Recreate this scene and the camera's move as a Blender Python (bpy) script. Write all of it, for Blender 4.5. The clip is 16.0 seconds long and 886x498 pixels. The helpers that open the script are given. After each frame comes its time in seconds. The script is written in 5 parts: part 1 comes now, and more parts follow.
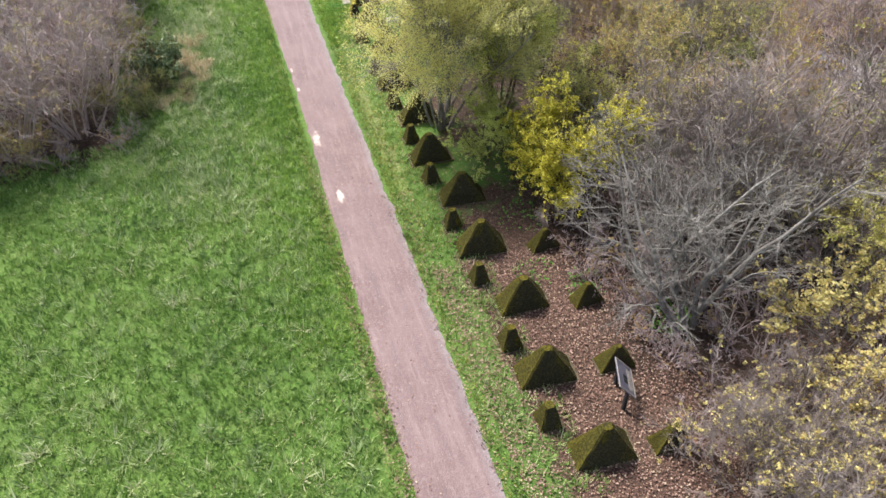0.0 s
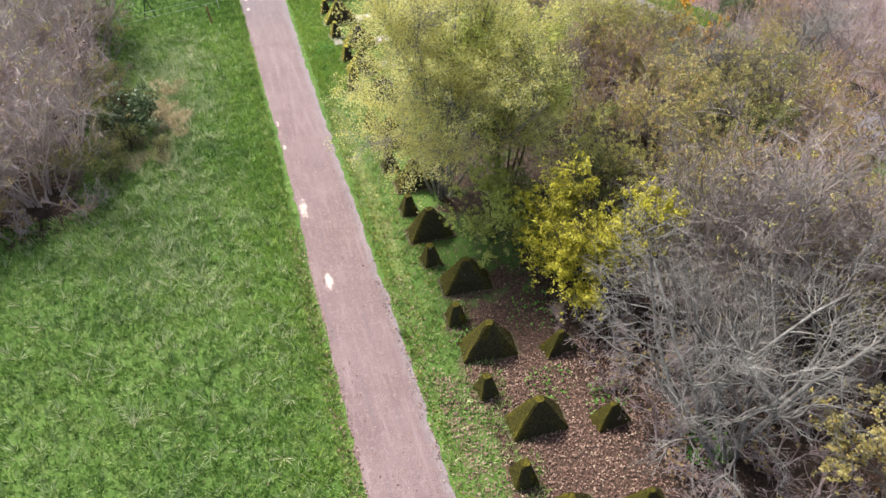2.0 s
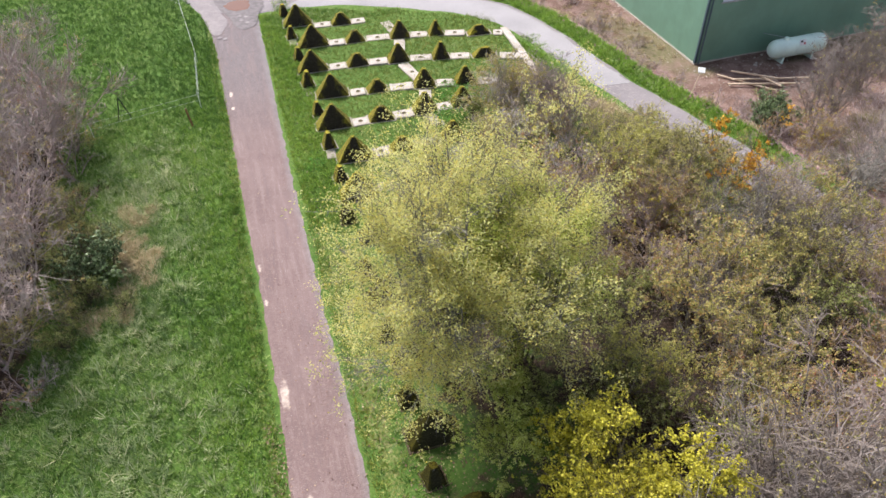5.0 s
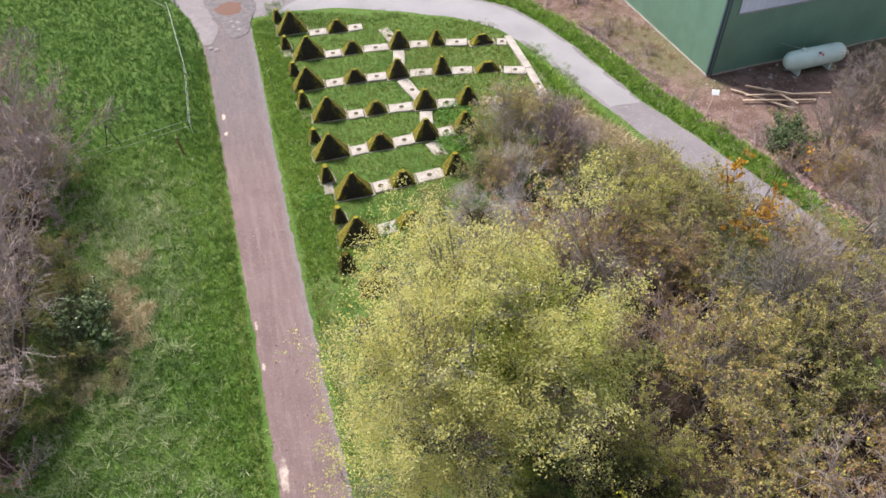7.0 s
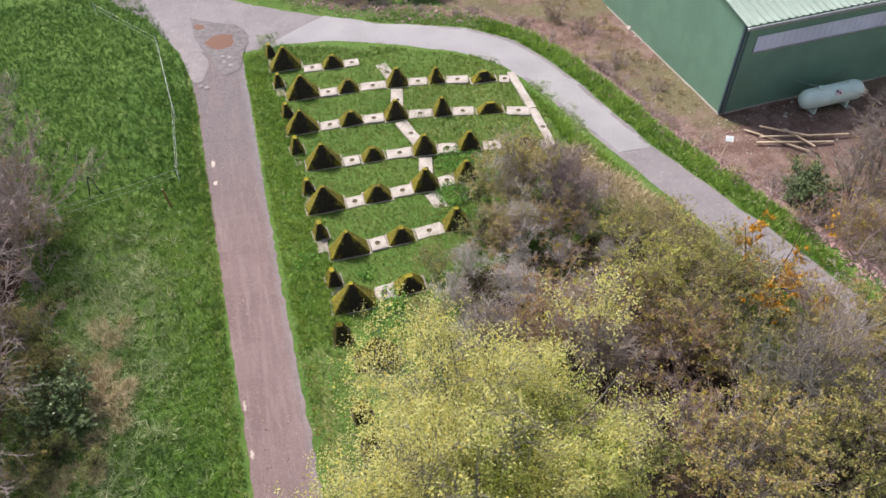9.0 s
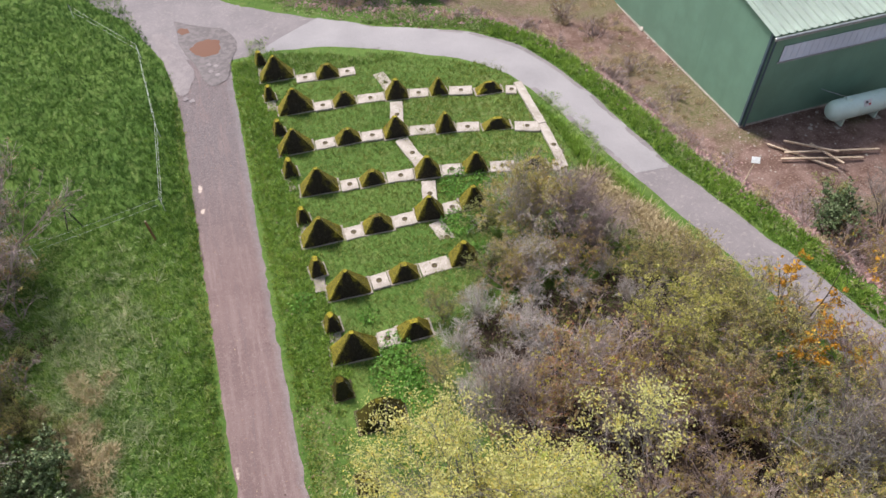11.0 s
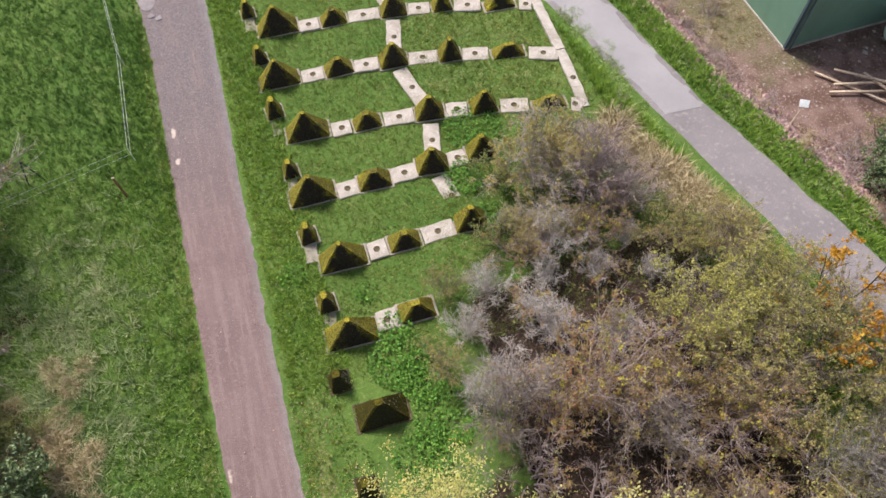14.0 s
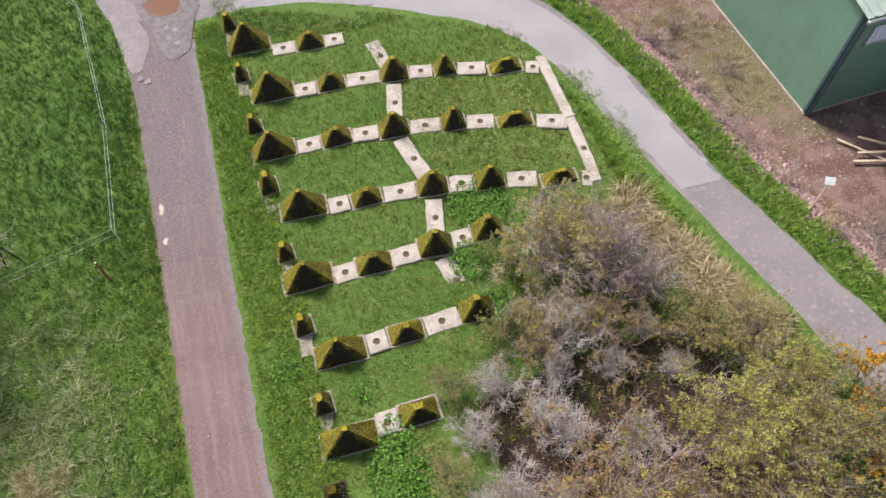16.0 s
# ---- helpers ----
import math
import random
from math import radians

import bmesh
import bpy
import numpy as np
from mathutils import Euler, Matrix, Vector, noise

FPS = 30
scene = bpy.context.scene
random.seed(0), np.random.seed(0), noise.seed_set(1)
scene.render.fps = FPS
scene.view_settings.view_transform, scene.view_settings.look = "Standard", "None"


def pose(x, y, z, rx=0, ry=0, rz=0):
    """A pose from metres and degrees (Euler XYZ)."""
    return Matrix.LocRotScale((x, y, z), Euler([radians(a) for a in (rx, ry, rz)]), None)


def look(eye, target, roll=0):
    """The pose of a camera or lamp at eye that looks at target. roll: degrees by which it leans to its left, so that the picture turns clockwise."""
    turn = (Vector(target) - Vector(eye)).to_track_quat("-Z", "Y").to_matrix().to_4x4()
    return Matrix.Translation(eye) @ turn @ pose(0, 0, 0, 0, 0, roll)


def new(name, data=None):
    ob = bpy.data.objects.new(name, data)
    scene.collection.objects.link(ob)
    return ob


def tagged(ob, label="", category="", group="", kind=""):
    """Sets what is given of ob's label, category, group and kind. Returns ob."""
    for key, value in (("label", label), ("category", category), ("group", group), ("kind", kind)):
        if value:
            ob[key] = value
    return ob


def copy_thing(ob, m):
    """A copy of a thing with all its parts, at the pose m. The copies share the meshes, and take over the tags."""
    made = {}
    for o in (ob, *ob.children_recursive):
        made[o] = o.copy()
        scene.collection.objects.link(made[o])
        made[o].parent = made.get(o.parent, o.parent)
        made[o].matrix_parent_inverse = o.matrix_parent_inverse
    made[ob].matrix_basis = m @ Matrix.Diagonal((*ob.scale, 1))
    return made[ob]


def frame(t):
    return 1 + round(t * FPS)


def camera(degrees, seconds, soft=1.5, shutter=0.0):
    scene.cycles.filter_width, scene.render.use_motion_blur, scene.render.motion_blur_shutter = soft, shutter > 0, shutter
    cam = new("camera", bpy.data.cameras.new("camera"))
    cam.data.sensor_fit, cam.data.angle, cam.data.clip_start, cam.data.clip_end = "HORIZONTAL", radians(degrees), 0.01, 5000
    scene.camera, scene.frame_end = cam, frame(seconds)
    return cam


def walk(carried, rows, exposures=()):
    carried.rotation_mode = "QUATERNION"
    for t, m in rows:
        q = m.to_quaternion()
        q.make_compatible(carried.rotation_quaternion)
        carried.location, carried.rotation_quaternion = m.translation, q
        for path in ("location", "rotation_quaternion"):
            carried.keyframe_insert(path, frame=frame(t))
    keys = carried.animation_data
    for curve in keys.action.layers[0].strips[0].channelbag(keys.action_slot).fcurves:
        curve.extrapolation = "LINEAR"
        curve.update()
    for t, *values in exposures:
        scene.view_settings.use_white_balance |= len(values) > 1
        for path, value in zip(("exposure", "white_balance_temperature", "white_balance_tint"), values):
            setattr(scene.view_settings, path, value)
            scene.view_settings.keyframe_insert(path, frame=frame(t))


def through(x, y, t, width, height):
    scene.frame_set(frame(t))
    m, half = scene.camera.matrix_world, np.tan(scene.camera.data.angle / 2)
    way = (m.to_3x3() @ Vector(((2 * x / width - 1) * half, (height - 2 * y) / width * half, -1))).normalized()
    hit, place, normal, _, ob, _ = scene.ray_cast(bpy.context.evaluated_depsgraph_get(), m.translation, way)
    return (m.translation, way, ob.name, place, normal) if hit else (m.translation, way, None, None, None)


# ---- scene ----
from math import sin, cos, pi, hypot

cam = camera(66.0, 16.0, soft=1.55)
PATH = [
    (0, (-1.788, 7.575, 18.096), (-1.393, 8.974, 16.722), -2.7),
    (0.5, (-1.567, 8.495, 18.141), (-1.166, 9.893, 16.768), -2.5),
    (1, (-1.241, 9.584, 18.283), (-0.841, 10.979, 16.908), -2.5),
    (1.5, (-0.928, 10.806, 18.416), (-0.524, 12.199, 17.038), -2.5),
    (2, (-0.611, 12.022, 18.374), (-0.201, 13.422, 17.006), -2.2),
    (2.5, (-0.271, 13.276, 18.439), (0.144, 14.679, 17.076), -2.0),
    (3, (0.262, 14.676, 18.384), (0.669, 16.084, 17.023), -2.4),
    (3.5, (0.596, 15.871, 18.52), (1.005, 17.282, 17.163), -2.3),
    (4, (0.903, 17.027, 18.968), (1.316, 18.44, 17.614), -2.0),
    (4.5, (1.217, 18.161, 19.629), (1.633, 19.578, 18.28), -1.9),
    (5, (1.486, 19.265, 20.444), (1.907, 20.683, 19.098), -1.6),
    (7.5, (2.831, 23.774, 23.109), (3.219, 25.093, 21.656), -1.9),
    (8, (3.074, 24.628, 23.385), (3.463, 25.946, 21.933), -1.9),
    (8.5, (3.335, 25.426, 23.499), (3.724, 26.747, 22.047), -1.9),
    (9, (3.621, 26.2, 23.516), (4.01, 27.526, 22.07), -2.0),
    (9.5, (3.78, 27.112, 23.607), (4.174, 28.436, 22.161), -1.9),
    (12, (4.775, 31.538, 23.668), (5.11, 32.66, 22.047), -2.3),
    (12.5, (5.051, 32.335, 23.698), (5.341, 33.34, 21.994), -2.7),
    (13, (5.296, 33.248, 23.749), (5.569, 34.2, 22.012), -2.8),
    (13.5, (5.557, 34.196, 23.798), (5.831, 35.15, 22.062), -2.7),
    (14, (5.848, 35.095, 23.844), (6.122, 36.054, 22.11), -2.8),
    (14.5, (6.071, 35.928, 23.764), (6.349, 36.898, 22.037), -2.8),
    (15, (6.308, 36.755, 23.724), (6.588, 37.734, 22.002), -2.8),
    (15.5, (6.553, 37.606, 23.764), (6.835, 38.591, 22.047), -2.8),
    (16, (6.78, 38.461, 23.845), (7.065, 39.448, 22.129), -2.7),
]
walk(cam, [(t, look(e, g, r)) for t, e, g, r in PATH], [(0, 1.60, 6350, 12), (3, 1.49, 6350, 12), (5, 1.34, 6400, 12.5), (9, 1.08, 6450, 13.5), (16, 0.99, 6550, 14)])

# ---- light ----
SUN_EL, SUN_AZ = radians(52), radians(-24)
world = bpy.data.worlds.new("world")
scene.world = world
world.use_nodes = True
wn = world.node_tree
for n in list(wn.nodes):
    wn.nodes.remove(n)
sky = wn.nodes.new("ShaderNodeTexSky")
sky.sky_type, sky.sun_disc = "NISHITA", False
sky.sun_elevation, sky.sun_rotation = SUN_EL, SUN_AZ
sky.air_density, sky.dust_density, sky.ozone_density = 1.0, 1.2, 1.0
grey = wn.nodes.new("ShaderNodeHueSaturation")
grey.inputs["Saturation"].default_value = 0.6
back = wn.nodes.new("ShaderNodeBackground")
back.inputs["Strength"].default_value = 0.09
wout = wn.nodes.new("ShaderNodeOutputWorld")
wn.links.new(sky.outputs[0], grey.inputs["Color"])
wn.links.new(grey.outputs[0], back.inputs["Color"])
wn.links.new(back.outputs[0], wout.inputs["Surface"])
sun = new("sun", bpy.data.lights.new("sun", "SUN"))
sun.data.energy, sun.data.angle, sun.data.color = 3.2, radians(15), (1.0, 0.96, 0.90)
sun.matrix_world = look((sin(SUN_AZ) * cos(SUN_EL) * 80, cos(SUN_AZ) * cos(SUN_EL) * 80, sin(SUN_EL) * 80), (0, 0, 0))

# ---- materials ----
def nodes_of(name):
    m = bpy.data.materials.new(name)
    m.use_nodes = True
    nt = m.node_tree
    return m, nt, nt.nodes["Principled BSDF"]


def link(nt, a, b):
    nt.links.new(a, b)


def tex_noise(nt, vec, scale, detail=4, rough=0.6, stretch=None):
    n = nt.nodes.new("ShaderNodeTexNoise")
    n.inputs["Scale"].default_value, n.inputs["Detail"].default_value, n.inputs["Roughness"].default_value = scale, detail, rough
    if stretch:
        mp = nt.nodes.new("ShaderNodeMapping")
        mp.inputs["Scale"].default_value = stretch
        link(nt, vec, mp.inputs["Vector"])
        vec = mp.outputs["Vector"]
    link(nt, vec, n.inputs["Vector"])
    return n.outputs["Fac"]


def ramp(nt, fac, stops):
    r = nt.nodes.new("ShaderNodeValToRGB")
    e = r.color_ramp.elements
    while len(e) < len(stops):
        e.new(0.5)
    for k, (p, c) in zip(e, stops):
        k.position, k.color = p, (*c, 1) if len(c) == 3 else c
    link(nt, fac, r.inputs["Fac"])
    return r.outputs["Color"]


def step(nt, fac, lo, hi):
    m = nt.nodes.new("ShaderNodeMapRange")
    m.interpolation_type = "SMOOTHSTEP"
    m.inputs["From Min"].default_value, m.inputs["From Max"].default_value = lo, hi
    link(nt, fac, m.inputs["Value"])
    return m.outputs["Result"]


def math_(nt, op, a, b):
    m = nt.nodes.new("ShaderNodeMath")
    m.operation = op
    for s, v in zip(m.inputs, (a, b)):
        if isinstance(v, (int, float)):
            s.default_value = v
        else:
            link(nt, v, s)
    return m.outputs[0]


def mix(nt, fac, a, b, mode="MIX"):
    m = nt.nodes.new("ShaderNodeMixRGB")
    m.blend_type = mode
    for s, v in zip((m.inputs["Fac"], m.inputs["Color1"], m.inputs["Color2"]), (fac, a, b)):
        if isinstance(v, (int, float)):
            s.default_value = v
        elif isinstance(v, tuple):
            s.default_value = (*v, 1)
        else:
            link(nt, v, s)
    return m.outputs["Color"]


def bump(nt, bsdf, height, strength, dist=0.02):
    b = nt.nodes.new("ShaderNodeBump")
    b.inputs["Strength"].default_value, b.inputs["Distance"].default_value = strength, dist
    link(nt, height, b.inputs["Height"])
    link(nt, b.outputs["Normal"], bsdf.inputs["Normal"])


def coords(nt, kind="Object"):
    return nt.nodes.new("ShaderNodeTexCoord").outputs[kind]


def surface(name, a, b, c, s1=0.6, s2=9.0, s3=60.0, rough=0.9, relief=0.4, spec=0.25, metal=0.0, dist=0.02):
    """Two-scale mottled surface: a and b in large patches, c in small specks."""
    m, nt, p = nodes_of(name)
    v = coords(nt)
    n1, n2, n3 = tex_noise(nt, v, s1), tex_noise(nt, v, s2, 6), tex_noise(nt, v, s3, 3)
    col = mix(nt, step(nt, n1, 0.38, 0.62), a, b)
    col = mix(nt, step(nt, n2, 0.52, 0.7), col, c)
    col = mix(nt, 1.0, col, ramp(nt, n3, [(0.25, (0.72, 0.72, 0.72)), (0.75, (1.22, 1.22, 1.22))]), "MULTIPLY")
    link(nt, col, p.inputs["Base Color"])
    p.inputs["Roughness"].default_value, p.inputs["Metallic"].default_value = rough, metal
    p.inputs["Specular IOR Level"].default_value = spec
    bump(nt, p, math_(nt, "ADD", n2, n3), relief, dist)
    return m


def leafy(name, stops, rough=0.6, through=0.4, seed_obj=0.25, tint=False):
    """Leaves or blades: each island takes its own tint."""
    m, nt, p = nodes_of(name)
    g = nt.nodes.new("ShaderNodeNewGeometry")
    o = nt.nodes.new("ShaderNodeObjectInfo")
    wide = tex_noise(nt, coords(nt), 0.9, 2)
    f = math_(nt, "ADD", math_(nt, "MULTIPLY", g.outputs["Random Per Island"], 0.62), math_(nt, "MULTIPLY", wide, 0.38))
    if tint:
        f = math_(nt, "ADD", math_(nt, "MULTIPLY", g.outputs["Random Per Island"], 0.25), math_(nt, "MULTIPLY", attr(nt, "tint"), 0.75))
    f = math_(nt, "ADD", f, math_(nt, "MULTIPLY", math_(nt, "SUBTRACT", o.outputs["Random"], 0.5), seed_obj))
    k = len(stops) - 1
    col = ramp(nt, f, [(0.14 + 0.72 * i / k, c) for i, c in enumerate(stops)])
    link(nt, col, p.inputs["Base Color"])
    p.inputs["Roughness"].default_value = rough
    p.inputs["Specular IOR Level"].default_value = 0.3
    tr = nt.nodes.new("ShaderNodeBsdfTranslucent")
    link(nt, col, tr.inputs["Color"])
    ms = nt.nodes.new("ShaderNodeMixShader")
    ms.inputs[0].default_value = through
    link(nt, p.outputs[0], ms.inputs[1])
    link(nt, tr.outputs[0], ms.inputs[2])
    link(nt, ms.outputs[0], nt.nodes["Material Output"].inputs["Surface"])
    return m


def attr(nt, name):
    a = nt.nodes.new("ShaderNodeAttribute")
    a.attribute_name = name
    return a.outputs["Fac"]


def ground_material():
    m, nt, p = nodes_of("turf_and_soil")
    v = coords(nt)
    big, mid, fine = tex_noise(nt, v, 0.13, 5), tex_noise(nt, v, 1.1, 6), tex_noise(nt, v, 9, 6)
    speck = tex_noise(nt, v, 38, 3)
    clod = tex_noise(nt, v, 3.4, 4)
    grass = mix(nt, step(nt, big, 0.35, 0.65), (0.072, 0.142, 0.027), (0.108, 0.182, 0.038))
    grass = mix(nt, step(nt, mid, 0.5, 0.68), grass, (0.12, 0.175, 0.045))
    grass = mix(nt, step(nt, clod, 0.54, 0.70), grass, (0.05, 0.098, 0.019))
    grass = mix(nt, step(nt, fine, 0.52, 0.7), grass, (0.18, 0.225, 0.07))
    tired = mix(nt, step(nt, mid, 0.35, 0.65), (0.24, 0.25, 0.08), (0.30, 0.27, 0.13))
    grass = mix(nt, step(nt, math_(nt, "ADD", attr(nt, "worn"), math_(nt, "MULTIPLY", math_(nt, "SUBTRACT", fine, 0.5), 1.3)), 0.35, 0.8), grass, tired)
    litter = mix(nt, step(nt, fine, 0.4, 0.62), (0.05, 0.032, 0.024), (0.115, 0.07, 0.05))
    litter = mix(nt, step(nt, speck, 0.55, 0.68), litter, (0.25, 0.155, 0.11))
    # leaf mould coloured near-black, which paints in the shade below the plants
    litter = mix(nt, attr(nt, "shaded_humus"), litter, mix(nt, step(nt, fine, 0.4, 0.65), (0.028, 0.02, 0.015), (0.075, 0.05, 0.035)))
    soil = mix(nt, step(nt, mid, 0.4, 0.62), (0.145, 0.088, 0.07), (0.235, 0.155, 0.132))
    soil = mix(nt, step(nt, fine, 0.54, 0.7), soil, (0.42, 0.31, 0.26))
    soil = mix(nt, step(nt, big, 0.47, 0.58), soil, mix(nt, step(nt, fine, 0.4, 0.6), (0.115, 0.115, 0.045), (0.22, 0.17, 0.12)))
    wob = math_(nt, "MULTIPLY", math_(nt, "SUBTRACT", mid, 0.5), 1.5)
    col = mix(nt, step(nt, math_(nt, "ADD", attr(nt, "litter"), wob), 0.35, 0.65), grass, litter)
    debris = mix(nt, step(nt, fine, 0.42, 0.62), (0.27, 0.165, 0.15), (0.45, 0.345, 0.315))
    soil = mix(nt, step(nt, math_(nt, "ADD", attr(nt, "bank"), wob), 0.45, 0.8), soil, debris)
    col = mix(nt, step(nt, math_(nt, "ADD", attr(nt, "soil"), wob), 0.35, 0.65), col, soil)
    col = mix(nt, 1.0, col, ramp(nt, speck, [(0.25, (0.7, 0.7, 0.7)), (0.75, (1.25, 1.25, 1.25))]), "MULTIPLY")
    link(nt, col, p.inputs["Base Color"])
    p.inputs["Roughness"].default_value = 0.95
    p.inputs["Specular IOR Level"].default_value = 0.15
    bump(nt, p, math_(nt, "ADD", mid, math_(nt, "ADD", fine, speck)), 0.7, 0.08)
    return m


def track_material():
    """Reddish gravel with two driven lines, paler sand and a worn, darker far end."""
    m, nt, p = nodes_of("red_gravel")
    v = coords(nt)
    big, mid, fine = tex_noise(nt, v, 0.35, 5), tex_noise(nt, v, 2.3, 6), tex_noise(nt, v, 26, 5)
    stone = nt.nodes.new("ShaderNodeTexVoronoi")
    stone.inputs["Scale"].default_value = 22
    link(nt, v, stone.inputs["Vector"])
    lines = tex_noise(nt, v, 1.0, 7, 0.72, (3.6, 0.3, 1))
    col = mix(nt, step(nt, big, 0.35, 0.65), (0.146, 0.095, 0.09), (0.18, 0.122, 0.116))
    col = mix(nt, step(nt, tex_noise(nt, v, 7, 6, 0.75), 0.5, 0.7), col, (0.225, 0.165, 0.156))
    col = mix(nt, math_(nt, "MULTIPLY", step(nt, lines, 0.48, 0.68), 0.75), col, (0.225, 0.163, 0.155))
    col = mix(nt, math_(nt, "MULTIPLY", step(nt, lines, 0.48, 0.3), 0.9), col, (0.145, 0.104, 0.104))
    col = mix(nt, math_(nt, "MULTIPLY", attr(nt, "far"), step(nt, lines, 0.78, 0.46)), col, mix(nt, step(nt, tex_noise(nt, v, 14, 6, 0.75), 0.36, 0.66), (0.10, 0.08, 0.083), (0.19, 0.155, 0.158)))
    col = mix(nt, math_(nt, "MULTIPLY", attr(nt, "edge"), 0.6), col, mix(nt, step(nt, mid, 0.4, 0.6), (0.20, 0.185, 0.192), (0.28, 0.255, 0.262)))
    sand = math_(nt, "ADD", attr(nt, "sand"), math_(nt, "MULTIPLY", math_(nt, "SUBTRACT", mid, 0.5), 0.9))
    col = mix(nt, step(nt, sand, 0.4, 0.75), col, (0.47, 0.385, 0.33))
    col = mix(nt, step(nt, stone.outputs["Distance"], 0.12, 0.04), col, (0.5, 0.45, 0.42))
    col = mix(nt, 1.0, col, ramp(nt, fine, [(0.25, (0.68, 0.68, 0.68)), (0.75, (1.28, 1.28, 1.28))]), "MULTIPLY")
    link(nt, col, p.inputs["Base Color"])
    p.inputs["Roughness"].default_value = 0.92
    bump(nt, p, math_(nt, "ADD", stone.outputs["Distance"], fine), 0.6, 0.03)
    return m


def concrete_moss(name, dark, moss_low, moss=1.0):
    """Old cast concrete, near-black on -Y faces; moss on tops and X flanks, paler towards +X."""
    m, nt, p = nodes_of(name)
    v = coords(nt)
    o = nt.nodes.new("ShaderNodeObjectInfo")
    shift = nt.nodes.new("ShaderNodeVectorMath")
    shift.operation = "ADD"
    link(nt, v, shift.inputs[0])
    cb = nt.nodes.new("ShaderNodeCombineXYZ")
    link(nt, math_(nt, "MULTIPLY", o.outputs["Random"], 40), cb.inputs[0])
    link(nt, cb.outputs[0], shift.inputs[1])
    w = shift.outputs[0]
    mid, fine, streak = tex_noise(nt, w, 2.4, 6), tex_noise(nt, w, 17, 6), tex_noise(nt, w, 3.0, 5, 0.6, (4, 4, 0.5))
    g = nt.nodes.new("ShaderNodeNewGeometry")
    sep = nt.nodes.new("ShaderNodeSeparateXYZ")
    link(nt, g.outputs["Normal"], sep.inputs[0])
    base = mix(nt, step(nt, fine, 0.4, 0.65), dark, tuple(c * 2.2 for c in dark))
    base = mix(nt, step(nt, streak, 0.64, 0.78), base, (0.15, 0.135, 0.105))
    base = mix(nt, step(nt, mid, 0.70, 0.78), base, (0.30, 0.27, 0.23))
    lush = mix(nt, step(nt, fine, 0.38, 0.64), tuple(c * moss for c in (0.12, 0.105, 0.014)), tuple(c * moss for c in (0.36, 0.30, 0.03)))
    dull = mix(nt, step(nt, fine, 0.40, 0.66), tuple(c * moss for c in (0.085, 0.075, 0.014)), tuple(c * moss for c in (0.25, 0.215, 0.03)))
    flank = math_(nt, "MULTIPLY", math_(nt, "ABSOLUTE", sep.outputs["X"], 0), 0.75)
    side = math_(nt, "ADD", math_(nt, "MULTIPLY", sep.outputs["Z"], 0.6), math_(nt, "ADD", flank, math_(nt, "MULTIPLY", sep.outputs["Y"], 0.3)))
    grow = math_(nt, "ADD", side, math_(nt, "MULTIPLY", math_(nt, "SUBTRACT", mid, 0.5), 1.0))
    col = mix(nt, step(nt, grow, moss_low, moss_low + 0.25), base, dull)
    worn = math_(nt, "ADD", g.outputs["Pointiness"], math_(nt, "MULTIPLY", math_(nt, "SUBTRACT", mid, 0.5), 0.10))
    col = mix(nt, math_(nt, "MULTIPLY", step(nt, worn, 0.51, 0.56), step(nt, sep.outputs["Z"], 0.1, 0.4)), col, lush)
    pale = math_(nt, "ADD", sep.outputs["X"], math_(nt, "MULTIPLY", math_(nt, "SUBTRACT", streak, 0.5), 1.6))
    col = mix(nt, step(nt, pale, 0.98, 1.2), col, (0.36, 0.33, 0.27))
    link(nt, col, p.inputs["Base Color"])
    p.inputs["Roughness"].default_value = 0.95
    p.inputs["Specular IOR Level"].default_value = 0.15
    bump(nt, p, math_(nt, "ADD", mid, fine), 0.8, 0.03)
    return m


def ribbed(name, rgb, dark, rough, axis_scale):
    """Painted sheet metal with dirt washed down it."""
    m, nt, p = nodes_of(name)
    v = coords(nt)
    n1, n2 = tex_noise(nt, v, 0.5, 4), tex_noise(nt, v, 1.0, 5, 0.6, axis_scale)
    col = mix(nt, step(nt, n1, 0.35, 0.65), rgb, tuple(c * 0.86 for c in rgb))
    col = mix(nt, math_(nt, "MULTIPLY", step(nt, n2, 0.5, 0.75), 0.5), col, dark)
    link(nt, col, p.inputs["Base Color"])
    p.inputs["Roughness"].default_value = rough
    return m


GROUND = ground_material()
TRACK = track_material()
ASPHALT_PALE = surface("pale_asphalt", (0.262, 0.246, 0.252), (0.295, 0.277, 0.283), (0.275, 0.258, 0.263), 0.25, 3, 45, 0.85, 0.3)
TARMAC = surface("weathered_tarmac", (0.21, 0.183, 0.187), (0.25, 0.22, 0.22), (0.18, 0.155, 0.157), 0.8, 5, 40, 0.9, 0.5)
ASPHALT_OLD = surface("old_asphalt", (0.185, 0.165, 0.17), (0.22, 0.195, 0.20), (0.27, 0.24, 0.235), 0.3, 5, 40, 0.9, 0.5)
TOOTH = concrete_moss("dark_mossy_concrete", (0.022, 0.018, 0.013), 0.62)
TOOTH_GREEN = concrete_moss("mossy_concrete", (0.022, 0.02, 0.010), 0.45, 0.28)
SLAB = surface("pale_concrete", (0.42, 0.37, 0.33), (0.32, 0.28, 0.24), (0.50, 0.455, 0.41), 1.3, 6, 50, 0.9, 0.4)
FOOT = surface("grey_worn_concrete", (0.26, 0.225, 0.19), (0.33, 0.29, 0.25), (0.17, 0.15, 0.11), 2, 8, 50, 0.92, 0.5)
SOCKET = surface("mossy_socket", (0.06, 0.045, 0.03), (0.11, 0.085, 0.05), (0.10, 0.10, 0.03), 4, 20, 70, 0.95, 0.5)
